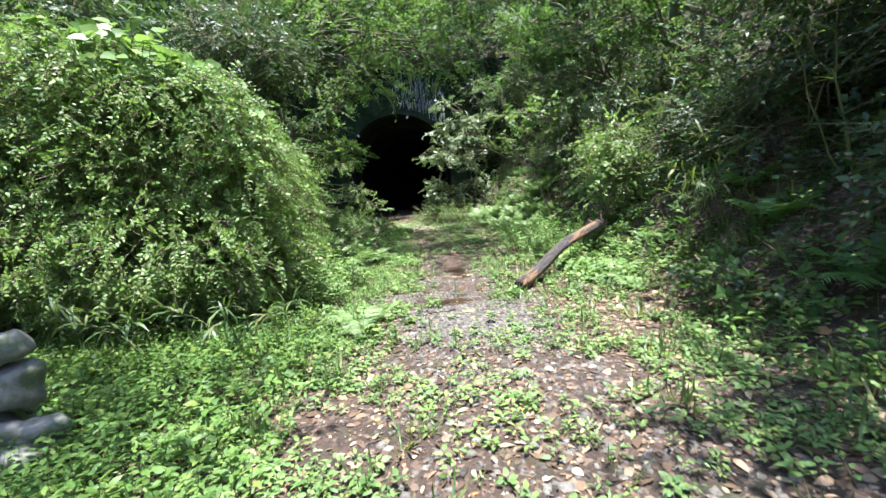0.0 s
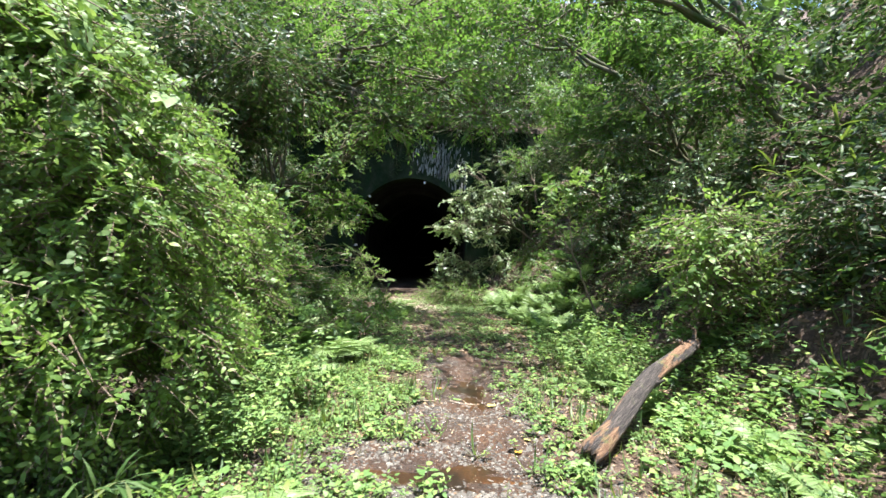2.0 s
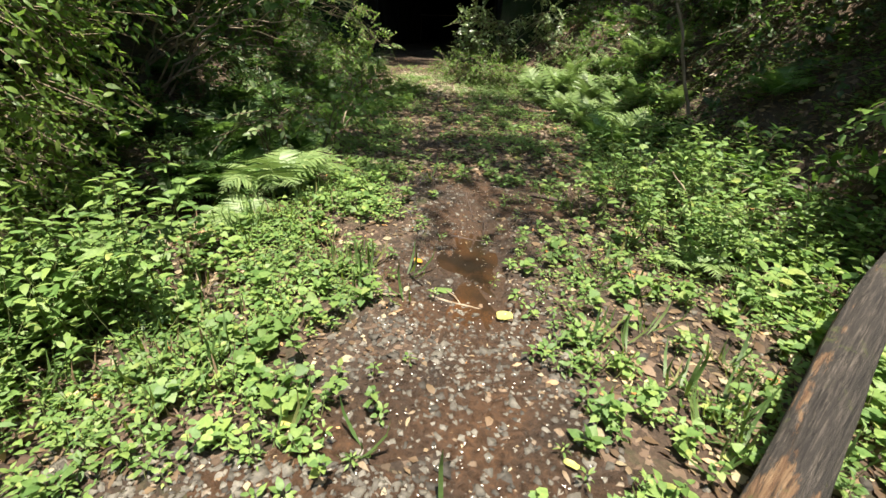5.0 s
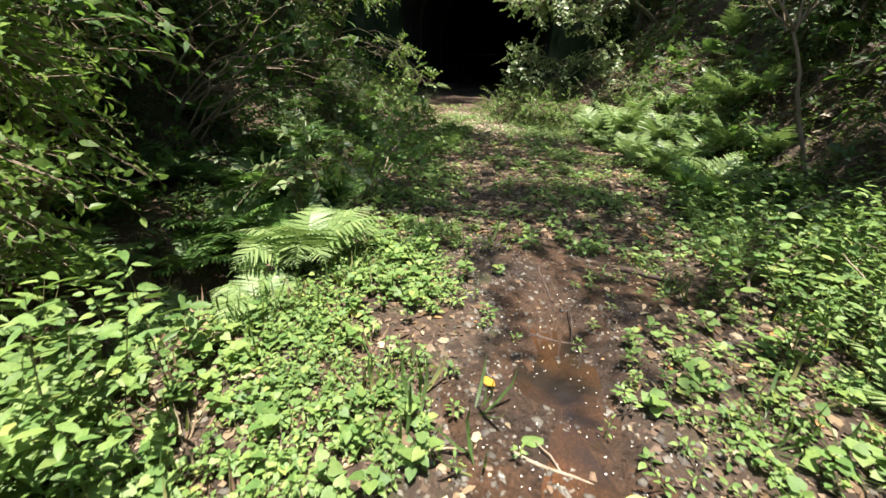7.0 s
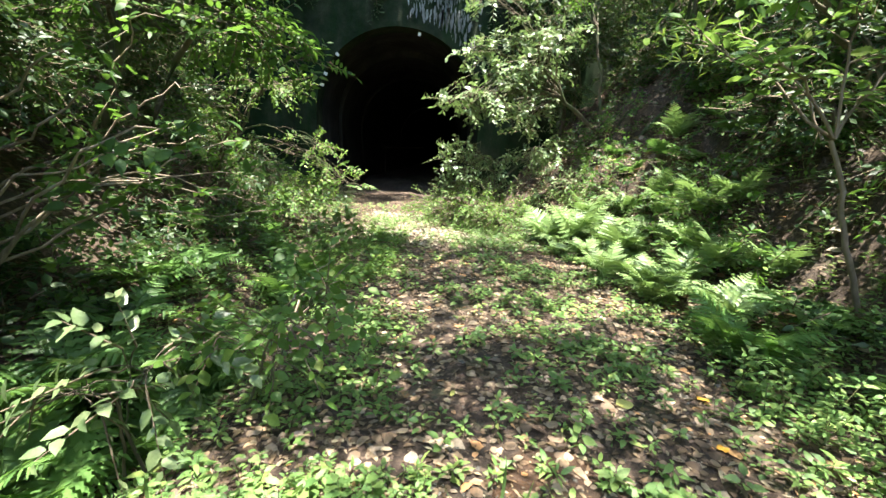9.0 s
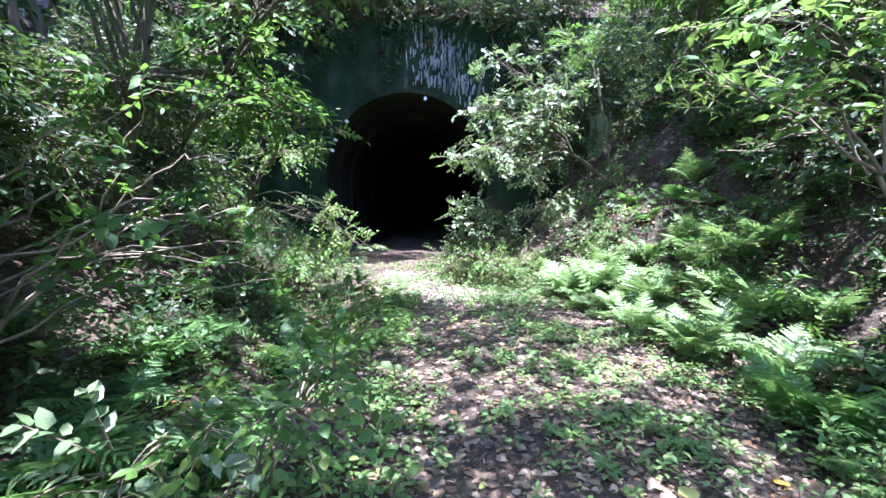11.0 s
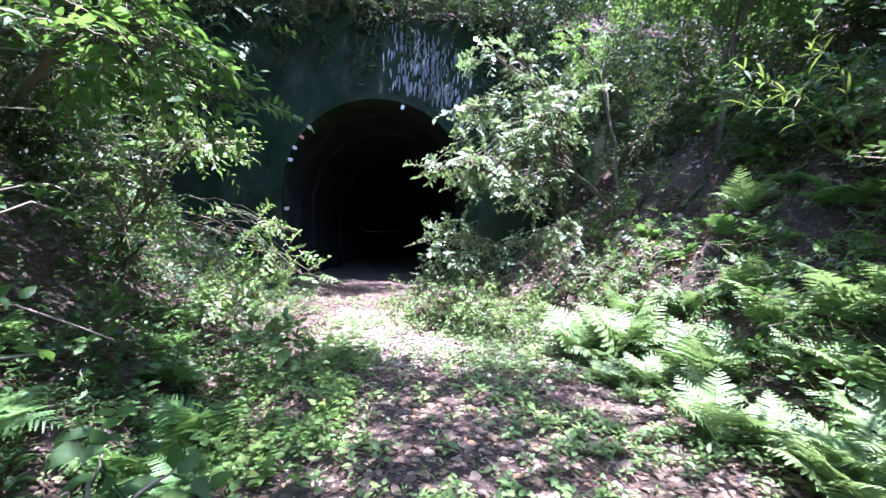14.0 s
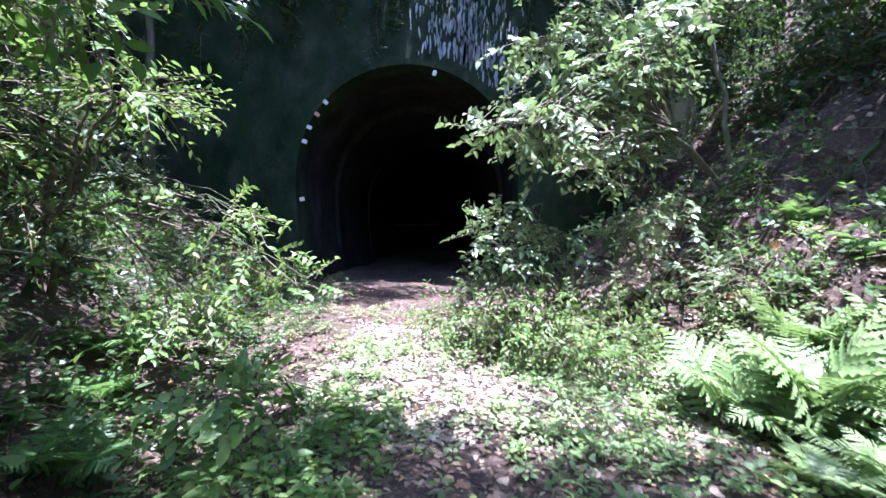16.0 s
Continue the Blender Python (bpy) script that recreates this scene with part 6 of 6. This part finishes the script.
YEL, ORA = "pale yellow fallen leaf lying on the ground", "orange fallen leaf lying in the wet track"
for x, y, s, mat, lab, tu in ((0.22, 4.98, 0.17, LEAF_YELLOW, YEL, 10), (0.5, 6.01, 0.10, LEAF_ORANGE, ORA, 60), (-0.16, 7.67, 0.11, LEAF_ORANGE, ORA, 120), (0.03, 7.38, 0.12, LEAF_HERB, "green fallen leaf floating in the puddle", 20), (0.42, 7.15, 0.12, LEAF_YELLOW, YEL, 200),
                              (-0.5, 6.25, 0.09, LEAF_YELLOW, YEL, 80), (0.45, 4.75, 0.11, LEAF_YELLOW, YEL, 70), (2.01, 3.78, 0.10, LEAF_ORANGE, ORA, 30), (0.95, 9.3, 0.12, LEAF_YELLOW, YEL, 140), (0.7, 10.3, 0.13, LEAF_YELLOW, YEL, 10), (0.62, 6.2, 0.08, LEAF_YELLOW, YEL, 150),
                              (-1.0, 8.1, 0.14, LEAF_YELLOW, YEL, 330), (1.1, 9.9, 0.1, LEAF_ORANGE, ORA, 45), (-0.4, 10.4, 0.08, LEAF_YELLOW, YEL, 250), (1.3, 10.4, 0.1, LEAF_ORANGE, ORA, 100), (-2.2, 11.9, 0.12, LEAF_YELLOW, YEL, 30)):
    fallen_leaf(x, y, s, mat, lab, tu)


def stick(a, b, rad, mat, label, forks=()):
    """A twig or branch lying on the ground."""
    r = np.random.default_rng(int(abs(a[0] * 100 + a[1] * 10)))
    o = np.array([a[0], a[1], float(height(a[0], a[1]))])
    root = thing("stick", o, label, "stick", "fallen sticks")
    pts = wander((a[0], a[1], 0), (b[0], b[1], 0), 9, 0.10, r)
    pts[:, 2] = height(pts[:, 0], pts[:, 1]) + rad * 0.8 + (b[2] if len(b) > 2 else 0) * np.linspace(0, 1, 9)
    part("shaft", mesh_np("shaft", *tubes((pts - o)[None], np.linspace(rad, rad * 0.5, 9), 7), mat, True), root)
    for at, dx, dy, dz in forks:
        s0 = pts[at] - o
        part("fork", mesh_np("fork", *tubes(wander(s0, s0 + np.array([dx, dy, dz]), 5, 0.12, r)[None], np.linspace(rad * 0.6, rad * 0.25, 5), 6), mat, True), root)


BARE, DARK = "bare pale broken stick lying on wet ground", "dark wet stick lying among leaves"
stick((0.05, 8.19), (0.36, 8.12), 0.012, DARKWOOD, DARK, ((6, 0.0, 0.32, 0.06),))
stick((-0.04, 7.31), (0.34, 7.22), 0.009, DEADWOOD, BARE, ((4, -0.1, 0.12, 0.02),))
stick((1.5, 5.38), (1.72, 5.18), 0.022, DARKWOOD, DARK)
stick((-0.25, 4.98), (0.08, 5.1), 0.018, DARKWOOD, DARK, ((6, 0.12, 0.04, 0.01),))
stick((1.75, 5.05), (1.82, 4.72), 0.014, DEADWOOD, BARE)
stick((0.95, 7.05), (1.25, 7.12), 0.02, DARKWOOD, DARK)
stick((0.75, 9.15), (1.1, 9.05), 0.03, DARKWOOD, DARK)
stick((1.45, 9.1, 0), (2.5, 9.6, 0.25), 0.014, DEADWOOD, BARE, ((4, -0.2, 0.2, 0.25), (6, 0.1, -0.35, 0.15)))
stick((1.6, 9.0, 0), (2.3, 10.2, 0.3), 0.012, DEADWOOD, BARE, ((5, 0.25, 0.0, 0.3),))
stick((2.2, 8.9, 0), (1.7, 8.1, 0.45), 0.011, DEADWOOD, BARE, ((5, -0.1, 0.2, 0.2),))
stick((-0.62, 7.15), (-0.2, 7.3), 0.008, DEADWOOD, BARE)
stick((0.12, 9.0), (0.2, 8.55), 0.010, DARKWOOD, DARK)


def bramble(x, y, ends, seed, label):
    """Long arching bare stems with few leaves."""
    r = np.random.default_rng(seed)
    o = np.array([x, y, float(height(x, y)) - 0.05])
    root = thing("bramble", o, label, "bramble", "brambles on the damp bank")
    lv = []
    for e in ends:
        p = wander((0, 0, 0), np.asarray(e) - o, 12, 0.28, r)
        part("stem", mesh_np("bramble_stem", *tubes(p[None], np.linspace(0.016, 0.004, 12), 6), DEADWOOD, True), root)
        for q in range(4, 12):
            if r.random() < 0.4:
                w = r.normal(0, 1, (2, 3)) * [1, 1, 0.4]
                a_, t_ = sprays(np.repeat(p[q][None], 2, 0), w, 0.22, 4, 0.12, r, LEAF6, 0.4)
                lv += [a_, t_]
    tagged(part("foliage", mesh_np("foliage", *merge(lv), LEAF_MID), root), kind="stuff")


ARCH = "tangle of long arching bare stems with sparse leaves"
bramble(-4.6, 11.2, [(-2.5, 11.6, 1.5), (-2.7, 12.3, 1.1), (-2.9, 10.9, 1.9), (-2.4, 12.8, 0.8), (-3.0, 11.5, 2.4)], 1, ARCH)
bramble(-5.0, 13.2, [(-3.0, 13.0, 2.2), (-3.2, 13.9, 1.7), (-2.8, 14.3, 1.3), (-3.4, 12.7, 2.8)], 2, ARCH)
bramble(-4.9, 9.8, [(-3.1, 10.2, 2.6), (-2.9, 10.0, 1.6), (-3.3, 9.6, 2.9)], 3, ARCH)
bramble(-4.2, 10.9, [(-2.05, 11.2, 1.35), (-2.2, 10.9, 1.75), (-2.0, 11.8, 1.0), (-2.4, 10.6, 1.5), (-2.1, 11.5, 1.6)], 5, ARCH)
bramble(-1.9, 11.7, [(-1.6, 12.1, 0.45), (-1.4, 11.6, 0.4), (-2.1, 12.3, 0.5)], 4, "leafy young shoots beside the ditch")


def root_on_bank(x, y, dx, dy, rad, seed):
    """A bare root that creeps down the earth of the bank."""
    r = np.random.default_rng(seed)
    p = wander((x, y, 0), (x + dx, y + dy, 0), 14, 0.25, r)
    p[:, 2] = height(p[:, 0], p[:, 1]) + rad * 0.6 + 0.05 * np.abs(r.normal(0, 1, 14)) * np.sin(np.linspace(0, np.pi, 14))
    o = p[0].copy()
    root = thing("root", o, "bare dark root creeping down the earth bank", "root", "roots on the bank")
    part("main_root", mesh_np("main_root", *tubes((p - o)[None], np.linspace(rad, rad * 0.3, 14), 6), BARK, True), root)
    for at in (5, 8, 10):
        q = wander(p[at], p[at] + [-0.35 * abs(r.normal(1, 0.3)), r.normal(0, 0.3), 0], 7, 0.2, r)
        q[:, 2] = height(q[:, 0], q[:, 1]) + rad * 0.3
        part("side_root", mesh_np("side_root", *tubes((q - o)[None], np.linspace(rad * 0.4, rad * 0.12, 7), 5), BARK, True), root)


for k, (x, y, dx, dy, rad) in enumerate(((4.3, 17.3, -1.5, 0.2, 0.045), (3.6, 18.7, -1.3, -0.4, 0.05), (4.6, 15.6, -1.2, 0.3, 0.035), (4.9, 16.5, -1.5, -0.3, 0.05), (3.9, 19.7, -1.3, 0.2, 0.04), (4.4, 14.4, -1.0, -0.2, 0.03), (4.0, 18.0, -1.6, 0.5, 0.03))):
    root_on_bank(x, y, dx, dy, rad, 700 + k)
